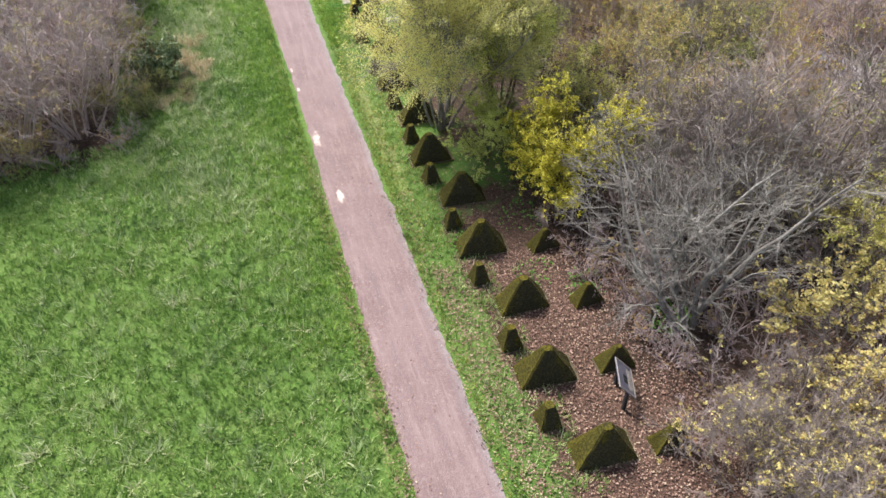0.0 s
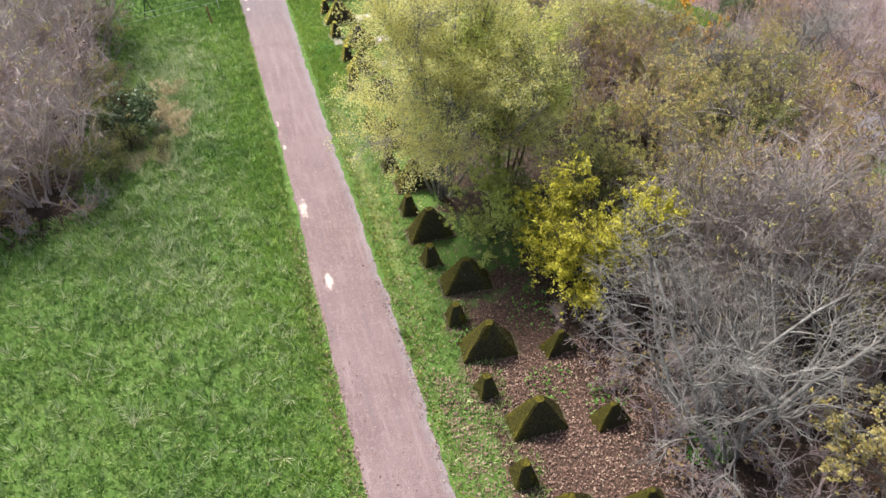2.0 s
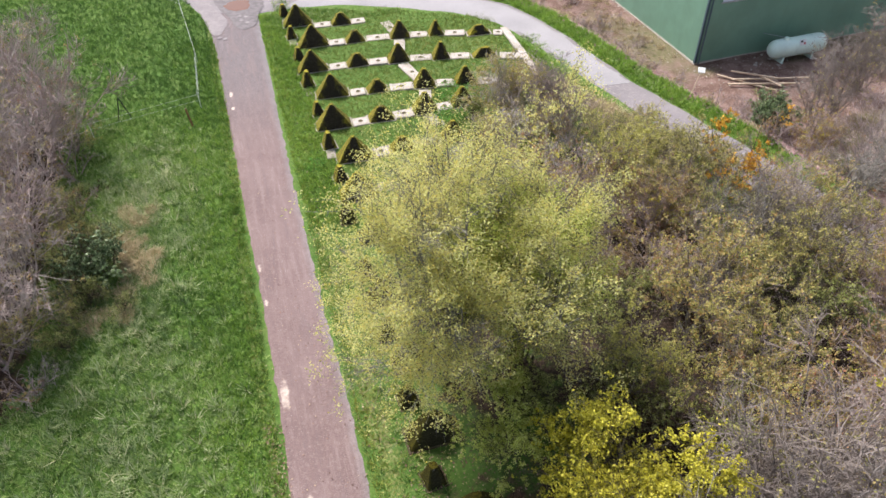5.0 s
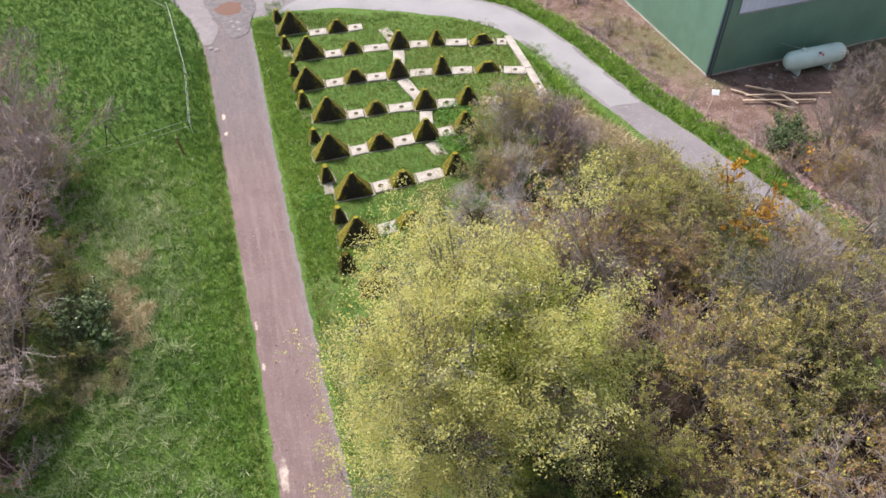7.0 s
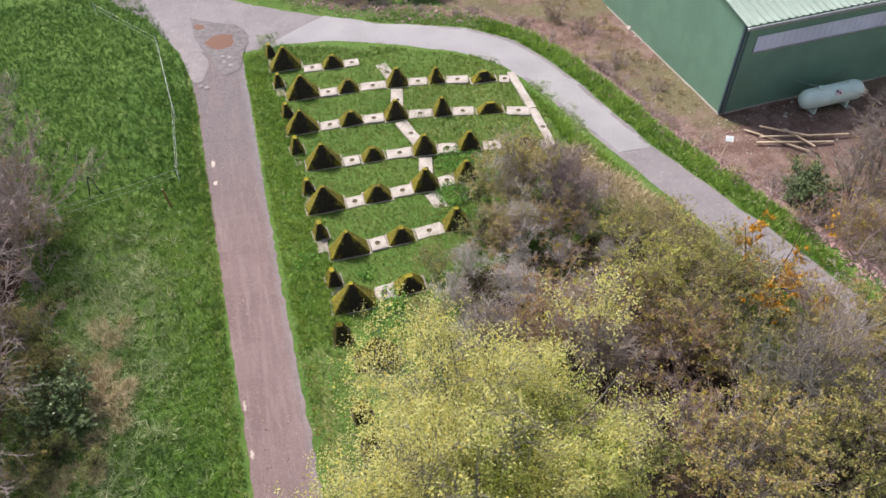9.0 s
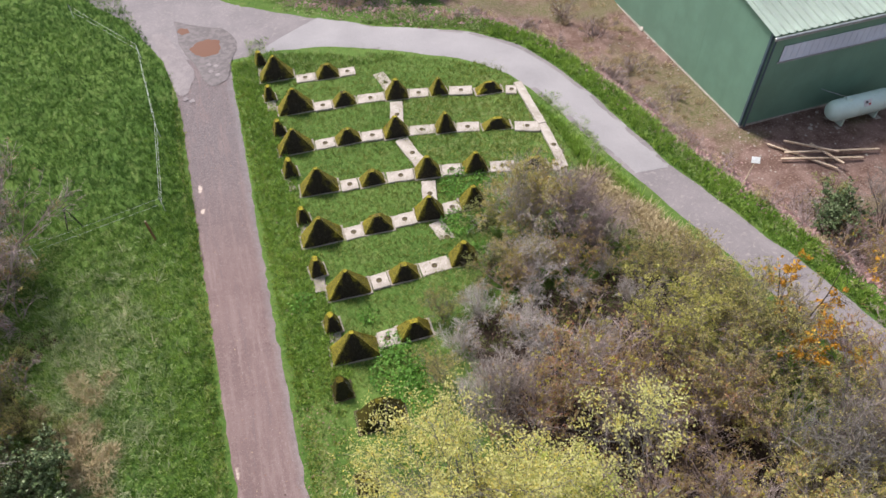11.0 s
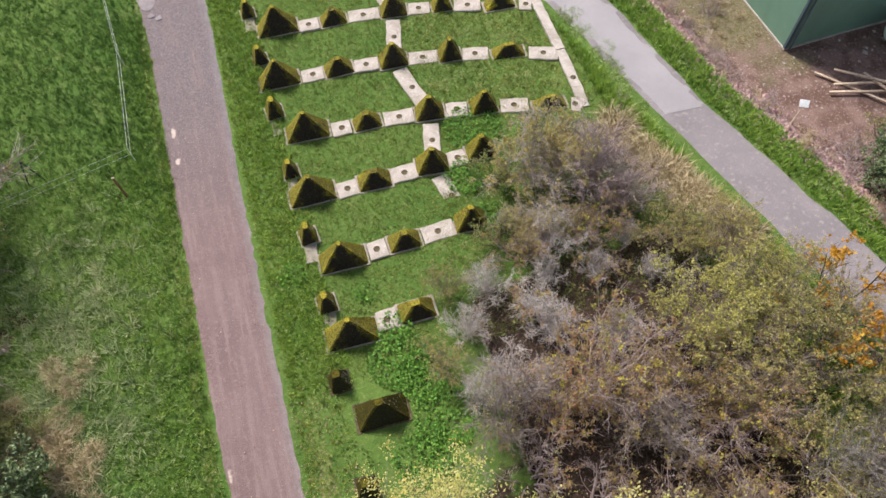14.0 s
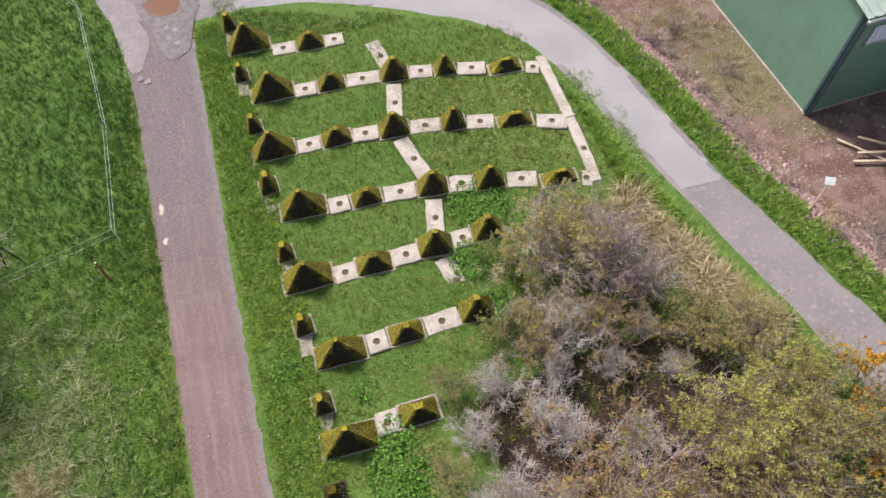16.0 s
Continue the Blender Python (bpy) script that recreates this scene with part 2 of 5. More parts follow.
BARK_GREY = surface("grey_bark", (0.15, 0.133, 0.117), (0.25, 0.233, 0.208), (0.09, 0.08, 0.06), 2, 12, 50, 0.9, 0.6)
BARK_HEDGE = surface("hedge_twigs", (0.35, 0.29, 0.26), (0.45, 0.39, 0.36), (0.25, 0.20, 0.17), 1, 8, 30, 0.9, 0.2)
BARK_TWIG = surface("brown_twigs", (0.185, 0.148, 0.128), (0.25, 0.21, 0.19), (0.135, 0.108, 0.088), 1, 8, 30, 0.9, 0.2)
BARK_PURPLE = surface("purple_brown_twigs", (0.32, 0.24, 0.23), (0.42, 0.34, 0.325), (0.23, 0.175, 0.15), 1, 8, 30, 0.9, 0.2)
BARK_PALE = surface("silvery_twigs", (0.44, 0.395, 0.37), (0.55, 0.50, 0.47), (0.33, 0.285, 0.255), 1, 8, 30, 0.9, 0.2)
BARK_DARK = surface("dark_bark", (0.075, 0.062, 0.04), (0.12, 0.10, 0.065), (0.05, 0.05, 0.025), 2, 12, 50, 0.9, 0.6)
LEAF_WILLOW = leafy("willow_leaf", [(0.28, 0.30, 0.07), (0.48, 0.485, 0.145), (0.60, 0.58, 0.21), (0.70, 0.67, 0.31), (0.70, 0.57, 0.13)], through=0.5)
LEAF_MELLOW = leafy("mellow_leaf", [(0.19, 0.19, 0.045), (0.38, 0.37, 0.085), (0.50, 0.47, 0.13), (0.58, 0.52, 0.17)])
LEAF_LIME = leafy("lime_leaf", [(0.28, 0.33, 0.06), (0.48, 0.54, 0.12), (0.60, 0.63, 0.18), (0.68, 0.69, 0.29)], through=0.5)
LEAF_YELLOW = leafy("yellow_leaf", [(0.22, 0.22, 0.03), (0.48, 0.44, 0.04), (0.64, 0.57, 0.06), (0.70, 0.64, 0.14)])
LEAF_OLIVE = leafy("olive_leaf", [(0.13, 0.125, 0.04), (0.27, 0.262, 0.075), (0.38, 0.35, 0.115), (0.53, 0.455, 0.165), (0.43, 0.26, 0.095)])
LEAF_GREEN = leafy("dull_green_leaf", [(0.11, 0.13, 0.035), (0.23, 0.255, 0.07), (0.35, 0.37, 0.12), (0.47, 0.47, 0.21)])
LEAF_RUST = leafy("rusty_leaf", [(0.16, 0.095, 0.055), (0.27, 0.17, 0.085), (0.33, 0.25, 0.11), (0.40, 0.34, 0.12), (0.38, 0.14, 0.09)])
LEAF_ORANGE = leafy("orange_leaf", [(0.42, 0.18, 0.02), (0.58, 0.30, 0.03), (0.66, 0.42, 0.05)])
LEAF_PALE = leafy("pale_oak_leaf", [(0.22, 0.20, 0.05), (0.50, 0.43, 0.14), (0.66, 0.58, 0.24), (0.62, 0.42, 0.12)])
LEAF_HOLLY = leafy("holly_leaf", [(0.04, 0.07, 0.025), (0.095, 0.145, 0.055), (0.19, 0.26, 0.115), (0.33, 0.39, 0.21)], 0.35, 0.1)
LEAF_HERB = leafy("herb_leaf", [(0.05, 0.13, 0.02), (0.10, 0.24, 0.03), (0.16, 0.34, 0.05)], 0.6, 0.3)
BLADE = leafy("grass_blade", [(0.05, 0.112, 0.022), (0.108, 0.208, 0.036), (0.19, 0.305, 0.062), (0.31, 0.41, 0.125), (0.48, 0.51, 0.27)], 0.6, 0.3, 0.0, True)
BLADE_EDGE = leafy("yellowish_edge_grass", [(0.14, 0.18, 0.03), (0.25, 0.30, 0.045), (0.36, 0.37, 0.09), (0.44, 0.40, 0.16)], 0.7, 0.3, 0.0, True)
BLADE_LONG = leafy("long_pale_grass", [(0.06, 0.11, 0.035), (0.14, 0.21, 0.075), (0.27, 0.34, 0.15), (0.42, 0.46, 0.26), (0.50, 0.47, 0.29)], 0.6, 0.3, 0.0, True)
BLADE_LUSH = leafy("lush_grass_blade", [(0.08, 0.16, 0.022), (0.165, 0.29, 0.038), (0.265, 0.40, 0.065), (0.38, 0.49, 0.11)], 0.6, 0.3, 0.0, True)
BLADE_DULL = leafy("dull_grass_blade", [(0.07, 0.12, 0.02), (0.135, 0.195, 0.032), (0.23, 0.28, 0.06), (0.38, 0.39, 0.13)], 0.7, 0.3, 0.0, True)
STRAW = leafy("dead_straw", [(0.24, 0.18, 0.09), (0.44, 0.35, 0.20), (0.58, 0.49, 0.32), (0.50, 0.40, 0.23)], 0.8, 0.2)
FALLEN = leafy("fallen_leaf", [(0.07, 0.037, 0.027), (0.14, 0.076, 0.056), (0.22, 0.128, 0.096), (0.32, 0.215, 0.165), (0.43, 0.34, 0.22)], 0.8, 0.1)
RUBBLE = surface("pink_rubble", (0.33, 0.195, 0.185), (0.43, 0.29, 0.275), (0.54, 0.43, 0.40), 2, 9, 40, 0.95, 0.6)
HALL_GREEN = ribbed("green_cladding", (0.15, 0.275, 0.195), (0.125, 0.235, 0.165), 0.55, (5, 5, 0.25))
HALL_ROOF = ribbed("pale_green_roof", (0.58, 0.68, 0.60), (0.47, 0.55, 0.48), 0.45, (4, 0.25, 1))
HALL_EDGE = ribbed("dark_flashing", (0.06, 0.10, 0.12), (0.04, 0.07, 0.08), 0.4, (3, 3, 0.4))
HALL_LIGHT = ribbed("translucent_sheet", (0.64, 0.68, 0.78), (0.54, 0.58, 0.66), 0.25, (6, 6, 0.4))
TANK = ribbed("mint_enamel", (0.66, 0.83, 0.75), (0.52, 0.66, 0.57), 0.3, (4, 4, 0.3))
STEEL = surface("galvanised_steel", (0.34, 0.36, 0.37), (0.42, 0.44, 0.45), (0.28, 0.28, 0.27), 2, 9, 50, 0.45, 0.1, 0.5, 0.7)
TIMBER = surface("weathered_timber", (0.50, 0.38, 0.27), (0.60, 0.48, 0.36), (0.40, 0.29, 0.2), 1.5, 8, 40, 0.85, 0.4)
POSTWOOD = surface("brown_post_wood", (0.16, 0.08, 0.04), (0.24, 0.12, 0.06), (0.3, 0.18, 0.1), 3, 10, 40, 0.85, 0.5)
BLACK = surface("black_paint", (0.015, 0.015, 0.017), (0.03, 0.03, 0.033), (0.05, 0.05, 0.05), 2, 9, 50, 0.6, 0.1)
WHITE = surface("white_plastic", (0.74, 0.75, 0.74), (0.66, 0.67, 0.66), (0.8, 0.8, 0.79), 3, 12, 50, 0.5, 0.1)
PANEL = surface("dark_printed_panel", (0.12, 0.115, 0.14), (0.15, 0.145, 0.17), (0.2, 0.19, 0.22), 4, 14, 50, 0.4, 0.05)
RED = surface("red_paint", (0.45, 0.05, 0.04), (0.5, 0.07, 0.05), (0.4, 0.05, 0.04), 4, 14, 50, 0.5, 0.1)
WATER, _nt, _p = nodes_of("muddy_water")
_p.inputs["Base Color"].default_value, _p.inputs["Roughness"].default_value = (0.15, 0.07, 0.04, 1), 0.15
_p.inputs["Specular IOR Level"].default_value = 0.25
WET, _nt, _p = nodes_of("wet_tarmac")
_n = tex_noise(_nt, coords(_nt), 3, 5)
link(_nt, mix(_nt, step(_nt, _n, 0.4, 0.6), (0.085, 0.07, 0.072), (0.13, 0.108, 0.11)), _p.inputs["Base Color"])
_p.inputs["Roughness"].default_value = 0.6
_p.inputs["Specular IOR Level"].default_value = 0.25


# ---- mesh helpers ----
def np_mesh(name, verts, faces, material, smooth=False):
    """A mesh from arrays; all faces have the same number of corners."""
    verts, faces = np.asarray(verts, np.float32), np.asarray(faces, np.int32)
    me = bpy.data.meshes.new(name)
    me.vertices.add(len(verts))
    me.vertices.foreach_set("co", verts.ravel())
    k = faces.shape[1]
    me.loops.add(faces.size)
    me.loops.foreach_set("vertex_index", faces.ravel())
    me.polygons.add(len(faces))
    me.polygons.foreach_set("loop_start", np.arange(0, faces.size, k, dtype=np.int32))
    me.polygons.foreach_set("use_smooth", np.full(len(faces), smooth))
    me.update(calc_edges=True)
    me.materials.append(material)
    return me


def part(name, bm, material, parent, label=""):
    """Links a bmesh or a mesh as one part under a thing or under a part."""
    if isinstance(bm, bmesh.types.BMesh):
        me = bpy.data.meshes.new(name)
        bm.to_mesh(me)
        bm.free()
        me.materials.append(material)
    else:
        me = bm
    ob = new(name, me)
    ob.parent = parent
    return tagged(ob, label)


def box_bm(x0, y0, z0, x1, y1, z1, bevel=0.0, seg=1):
    bm = bmesh.new()
    bmesh.ops.create_cube(bm, size=1)
    for v in bm.verts:
        v.co = Vector((x0 if v.co.x < 0 else x1, y0 if v.co.y < 0 else y1, z0 if v.co.z < 0 else z1))
    if bevel:
        bmesh.ops.bevel(bm, geom=bm.edges[:], offset=bevel, segments=seg, affect="EDGES")
    return bm


def rod_bm(a, b, r0, r1=None, sides=8):
    a, b = Vector(a), Vector(b)
    bm = bmesh.new()
    m = Matrix.Translation((a + b) / 2) @ (b - a).to_track_quat("Z", "Y").to_matrix().to_4x4()
    bmesh.ops.create_cone(bm, cap_ends=True, segments=sides, radius1=r0, radius2=r0 if r1 is None else r1, depth=(b - a).length, matrix=m)
    return bm


def sstep(lo, hi, v):
    u = np.clip((np.asarray(v, float) - lo) / (hi - lo), 0, 1)
    return u * u * (3 - 2 * u)


def along(pts, n):
    """n points evenly along a polyline, rounded off."""
    p = np.array(pts, float)
    s = np.concatenate([[0], np.cumsum(np.hypot(*np.diff(p, axis=0).T))])
    q = np.linspace(0, s[-1], n)
    out = np.stack([np.interp(q, s, p[:, i]) for i in (0, 1)], 1)
    for _ in range(4):
        out[1:-1] = (out[:-2] + 2 * out[1:-1] + out[2:]) / 4
    return out


ROAD_OUT = [(29, 28), (27, 37), (25.7, 43.5), (24.1, 49.5), (23.3, 52.6), (22.6, 57.7), (21.6, 62.3), (20.2, 65.2), (17.7, 67.5), (13.4, 69.6), (8.5, 72.9), (4, 76.4), (-2, 84), (-9, 94)]
ROAD_IN = [(25.6, 28), (24.2, 37), (22.6, 45.2), (21.2, 51.2), (20.0, 56.4), (19.0, 60.8), (17.2, 63.9), (13.2, 66.6), (9.2, 68.7), (5.2, 69.6), (2.9, 69.2), (-1.2, 70.2), (-3.2, 76), (-12, 90)]
_ro = along(ROAD_OUT, 160)


def beyond_road(x, y):
    """Signed distance past the road's outer edge."""
    p = np.stack([np.ravel(x), np.ravel(y)], 1)
    best, sign = np.full(len(p), 1e9), np.zeros(len(p))
    for a, b in zip(_ro[:-1], _ro[1:]):
        d = b - a
        u = np.clip(((p - a) @ d) / (d @ d), 0, 1)
        r = p - (a + u[:, None] * d)
        dist = np.hypot(r[:, 0], r[:, 1])
        near = dist < best
        best[near], sign[near] = dist[near], np.sign(r[near, 0] * d[1] - r[near, 1] * d[0])
    return (best * sign).reshape(np.shape(x))


def wave(x, y):
    return 0.04 * np.sin(0.7 * x + 0.4 * y) + 0.03 * np.sin(1.3 * x - 0.9 * y + 1) + 0.02 * np.sin(2.3 * y + 0.5 * x)


def height(x, y):
    x, y = np.asarray(x, float), np.asarray(y, float)
    d = beyond_road(x, y)
    calm = 1 - sstep(-6, -1.5, x) * (1 - sstep(3.5, 4.4, x))
    z = wave(x, y) * calm * 0.8 - 0.2 * sstep(18.5, 23, x) * (1 - sstep(66, 72, y))
    drop = sstep(1.2, 4.2, d) * sstep(18, 24, x)
    return z + 0.16 * sstep(0.3, 1.2, d) * (1 - sstep(1.6, 3.0, d)) - 1.35 * drop


# ---- ground, track, road ----
def spaced(lo, a, b, hi, fine):
    mid = np.arange(a, b + fine / 2, fine)
    out = [np.geomspace(1, a - lo + 1, 14)[::-1] * -1 + a + 1, mid, np.geomspace(1, hi - b + 1, 14) + b - 1]
    return np.unique(np.round(np.concatenate(out), 4))


def make_ground():
    xs, ys = spaced(-500, -30, 46, 500, 0.4), spaced(-400, -8, 100, 700, 0.4)
    X, Y = np.meshgrid(xs, ys)
    Z = height(X, Y)
    nx, ny = len(xs), len(ys)
    i = (np.arange(ny - 1)[:, None] * nx + np.arange(nx - 1)[None, :]).ravel()
    me = np_mesh("ground", np.stack([X.ravel(), Y.ravel(), Z.ravel()], 1), np.stack([i, i + 1, i + nx + 1, i + nx], 1), GROUND, True)
    d = beyond_road(X, Y)
    thicket = sstep(9.0, 10.5, X) * (1 - sstep(21.5, 23, X)) * (1 - sstep(45, 47, Y))
    front = sstep(3.0, 4.6, X) * (1 - sstep(24, 27, X)) * (1 - sstep(24, 34, Y))
    hedge = (1 - sstep(-10.5, -8.0, X)) * sstep(35.5, 38, Y) * (1 - sstep(58, 61, Y))
    bare = np.exp(-(((X + 7.4) / 1.2) ** 2 + ((Y - 50.6) / 1.0) ** 2))
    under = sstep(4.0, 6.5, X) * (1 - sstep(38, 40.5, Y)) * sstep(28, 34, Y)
    litter = np.maximum.reduce([thicket, front, hedge, bare, 0.7 * under])
    # where canopy shade is painted into the soil: thicket, hedge, below the willow
    shaded_humus = np.clip(sstep(6.4, 8.4, X) * sstep(16, 19.5, Y) * (1 - sstep(22, 24, X)) * (1 - sstep(45, 47, Y)) + hedge + 0.6 * under, 0, 1)
    soil = sstep(1.4, 3.0, d) * sstep(15, 20, X) + 0.55 * sstep(0.8, 1.6, d) * sstep(17, 21, X) * (1 - sstep(60, 66, Y))
    worn = np.maximum(np.exp(-((X + 0.7) / 0.3) ** 2) * 0.6, np.exp(-((X - 3.0) / 0.6) ** 2) * (0.25 + 0.35 * sstep(27, 31, Y) * (1 - sstep(41, 46, Y))))
    worn = np.maximum(worn, sstep(10.8, 11.8, X) * (1 - sstep(18.2, 18.8, X)) * sstep(53.5, 55, Y) * (1 - sstep(62, 64, Y)) * 0.42)
    for key, val in (("litter", litter), ("shaded_humus", shaded_humus), ("bank", np.exp(-((d - 2.3) / 1.0) ** 2) * sstep(18, 22, X)), ("soil", np.clip(soil, 0, 1)), ("worn", worn)):
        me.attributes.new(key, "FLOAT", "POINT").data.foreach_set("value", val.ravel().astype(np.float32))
    tagged(new("ground", me), "uneven green turf with leaf litter and reddish bare soil", "ground", kind="structure")


def ribbon(name, left, right, n, across, material, lift, rag, label, category):
    rng = np.random.default_rng(len(name))
    a, b = along(left, n), along(right, n)
    t = np.linspace(0, 1, across)
    jit = lambda: np.convolve(rng.normal(0, rag, n), np.ones(3) / 3, "same")
    w = (b - a) / np.hypot(*(b - a).T)[:, None]
    a, b = a + w * jit()[:, None], b + w * jit()[:, None]
    P = a[:, None] * (1 - t)[None, :, None] + b[:, None] * t[None, :, None]
    crown = 0.03 * (1 - (2 * t - 1) ** 4) - 0.03 * (np.abs(2 * t - 1) > 0.99)
    Z = height(P[..., 0], P[..., 1]) + lift + crown[None]
    i = (np.arange(n - 1)[:, None] * across + np.arange(across - 1)[None]).ravel()
    V = np.concatenate([P, Z[..., None]], 2).reshape(-1, 3)
    F = np.stack([i, i + 1, i + across + 1, i + across], 1)
    me = np_mesh(name, V, F, material, True)
    ob = new(name, me)
    tagged(ob, label, category, kind="structure")
    return me, V, np.tile(np.abs(2 * t - 1), n)


make_ground()
me, V, e = ribbon("path", [(-0.5, -40), (-0.45, 15), (-0.35, 30), (-0.25, 38), (-0.35, 46), (-0.5, 55), (-0.55, 63), (-0.7, 67), (-1.3, 70.4)],
                  [(2.05, -40), (2.12, 16), (2.28, 28), (2.3, 38), (2.35, 48), (2.55, 56), (2.78, 63), (2.85, 67), (3.1, 70.2)], 700, 13, TRACK, 0.01, 0.05,
                  "straight reddish gravel farm track with pale sandy patches", "track")
sand = np.zeros(len(V))
for sx, sy, rx, ry in ((0.08, 35.1, 0.17, 0.9), (0.05, 36.6, 0.1, 0.4), (0.02, 40.0, 0.12, 0.3), (-0.02, 42.2, 0.1, 0.4), (0.3, 30.5, 0.2, 0.6), (0.0, 56.3, 0.14, 0.25), (0.0, 58.0, 0.1, 0.4)):
    sand = np.maximum(sand, np.exp(-(((V[:, 0] - sx) / rx) ** 2 + ((V[:, 1] - sy) / ry) ** 2)))
for key, val in (("sand", sand), ("far", sstep(50, 62, V[:, 1])), ("edge", sstep(0.72, 0.95, e) * (V[:, 0] > 1))):
    me.attributes.new(key, "FLOAT", "POINT").data.foreach_set("value", val.astype(np.float32))
ribbon("road", ROAD_IN, ROAD_OUT, 220, 9, ASPHALT_OLD, 0.018, 0.05, "narrow worn grey asphalt lane bending round the plot", "road")


def sheet(name, ring, material, lift, label, category, rag=0.04, seed=1):
    """A thin paved or wet patch with a ragged outline."""
    rng = np.random.default_rng(seed)
    p = along(list(ring) + [ring[0]], 72)[:-1]
    c = p.mean(0)
    a = np.arctan2(*(p - c).T[::-1])
    p = c + (p - c) * (1 + rag * sum(np.sin(k * a + rng.uniform(0, 6)) * 2.2 / k ** 0.7 for k in (3, 5, 8, 13, 21, 29)))[:, None]
    V = []
    for k in (1.0, 0.8, 0.6, 0.4, 0.2):
        V += [(*(c + (q - c) * k), 0) for q in p]
    V.append((*c, 0))
    V = np.array(V)
    V[:, 2] = height(V[:, 0], V[:, 1]) + lift
    V[:71, 2] -= 0.006
    bm = bmesh.new()
    vs = [bm.verts.new(v) for v in V]
    for r in range(4):
        for i in range(71):
            j = (i + 1) % 71
            bm.faces.new((vs[r * 71 + i], vs[r * 71 + j], vs[(r + 1) * 71 + j], vs[(r + 1) * 71 + i]))
    for i in range(71):
        bm.faces.new((vs[4 * 71 + i], vs[4 * 71 + (i + 1) % 71], vs[-1]))
    bmesh.ops.recalc_face_normals(bm, faces=bm.faces[:])
    m = bpy.data.meshes.new(name)
    bm.to_mesh(m)
    bm.free()
    m.materials.append(material)
    if m.polygons[0].normal.z < 0:
        m.flip_normals()
    return tagged(new(name, m), label, category, kind="structure")


_a, _b = along(ROAD_IN, 100), along(ROAD_OUT, 100)
_k = [i for i in range(100) if _a[i][1] > 51.2 and _a[i][0] > 3.4 and _b[i][0] > 3.4]
ribbon("road_resurfaced", [tuple(p + (0.12, 0)) for p in _a[_k]], [tuple(p - (0.12, 0.0)) for p in _b[_k]], 120, 9, ASPHALT_PALE, 0.03, 0.05,
       "smooth pale grey newer asphalt surface on the lane", "road")
sheet("pavement_old_tarmac", [(-1.7, 74.2), (-1.25, 71.4), (-0.85, 68.6), (-0.55, 66.6), (0.0, 66.5), (0.35, 67.8), (0.75, 68.9), (0.2, 70.3), (-0.3, 72.2), (-0.9, 74.3)], TARMAC, 0.058, "cracked pale tarmac remnant at the junction", "pavement", 0.03, 3)
sheet("pavement_wet", [(-0.2, 75.4), (1.0, 74.5), (2.4, 73.6), (3.3, 72.4), (3.6, 71.0), (3.0, 69.4), (2.5, 67.6), (1.5, 66.8), (1.0, 67.8), (0.9, 69.2), (0.35, 70.4), (-0.05, 72.4)], WET, 0.068, "damp dark tarmac round the puddle", "pavement", 0.03, 4)
sheet("water_puddle", [(0.6, 71.5), (0.8, 70.6), (1.4, 70.2), (2.1, 70.3), (2.5, 71.0), (2.4, 71.9), (1.7, 72.3), (0.9, 72.1)], WATER, 0.074, "shallow rust-brown puddle on the junction", "puddle", 0.045, 5)
sheet("pavement_damp", [(-0.1, 73.9), (0.2, 73.4), (0.7, 73.5), (0.6, 74.1), (0.1, 74.3)], WATER, 0.074, "small dark puddle beside the lane", "puddle", 0.04, 8)
for k, (x, y) in enumerate([(1.55, 69.3), (1.95, 69.0), (1.6, 68.5), (1.95, 68.0), (-0.1, 66.1), (0.25, 65.8)]):
    sheet("pavement_fragment", [(x - 0.17, y - 0.08), (x - 0.02 * k, y - 0.2), (x + 0.17, y - 0.12), (x + 0.1, y + 0.03 * k), (x + 0.02, y + 0.18), (x - 0.14, y + 0.09)], TARMAC, 0.078, "broken pale tarmac fragment in gravel", "pavement", 0.04, 10 + k)


# ---- concrete teeth ----
def tooth_mesh(name, w, d, h, tw, td, z0, material, seed, chip=0.02):
    """Cast concrete frustum with worn edges and a slightly lumpy skin."""
    bm = bmesh.new()
    r = 5
    for side in range(4):
        grid = []
        for j in range(r + 1):
            u = j / r
            hw, hd = (w * (1 - u) + tw * u) / 2, (d * (1 - u) + td * u) / 2
            c = [(-hw, -hd), (hw, -hd), (hw, hd), (-hw, hd)]
            a, b = c[side], c[(side + 1) % 4]
            grid.append([bm.verts.new((a[0] + (b[0] - a[0]) * i / r, a[1] + (b[1] - a[1]) * i / r, z0 + (h - z0) * u)) for i in range(r + 1)])
        for j in range(r):
            for i in range(r):
                bm.faces.new((grid[j][i], grid[j][i + 1], grid[j + 1][i + 1], grid[j + 1][i]))
    bmesh.ops.remove_doubles(bm, verts=bm.verts[:], dist=0.004)
    top = [v for v in bm.verts if v.co.z > h - 0.001]
    top.sort(key=lambda v: math.atan2(v.co.y, v.co.x))
    bm.faces.new(top)
    for v in bm.verts:
        n = noise.noise_vector(v.co * 2.3 + Vector((seed * 7.1, 0, 0)))
        v.co += n * chip + noise.noise_vector(v.co * 6 + Vector((0, seed * 3.7, 0))) * chip * 0.5
    sharp = [e for e in bm.edges if len(e.link_faces) == 2 and e.calc_face_angle() > 0.5]
    bmesh.ops.bevel(bm, geom=sharp, offset=0.03, segments=2, affect="EDGES")
    bmesh.ops.recalc_face_normals(bm, faces=bm.faces[:])
    me = bpy.data.meshes.new(name)
    bm.to_mesh(me)
    bm.free()
    me.materials.append(material)
    return me


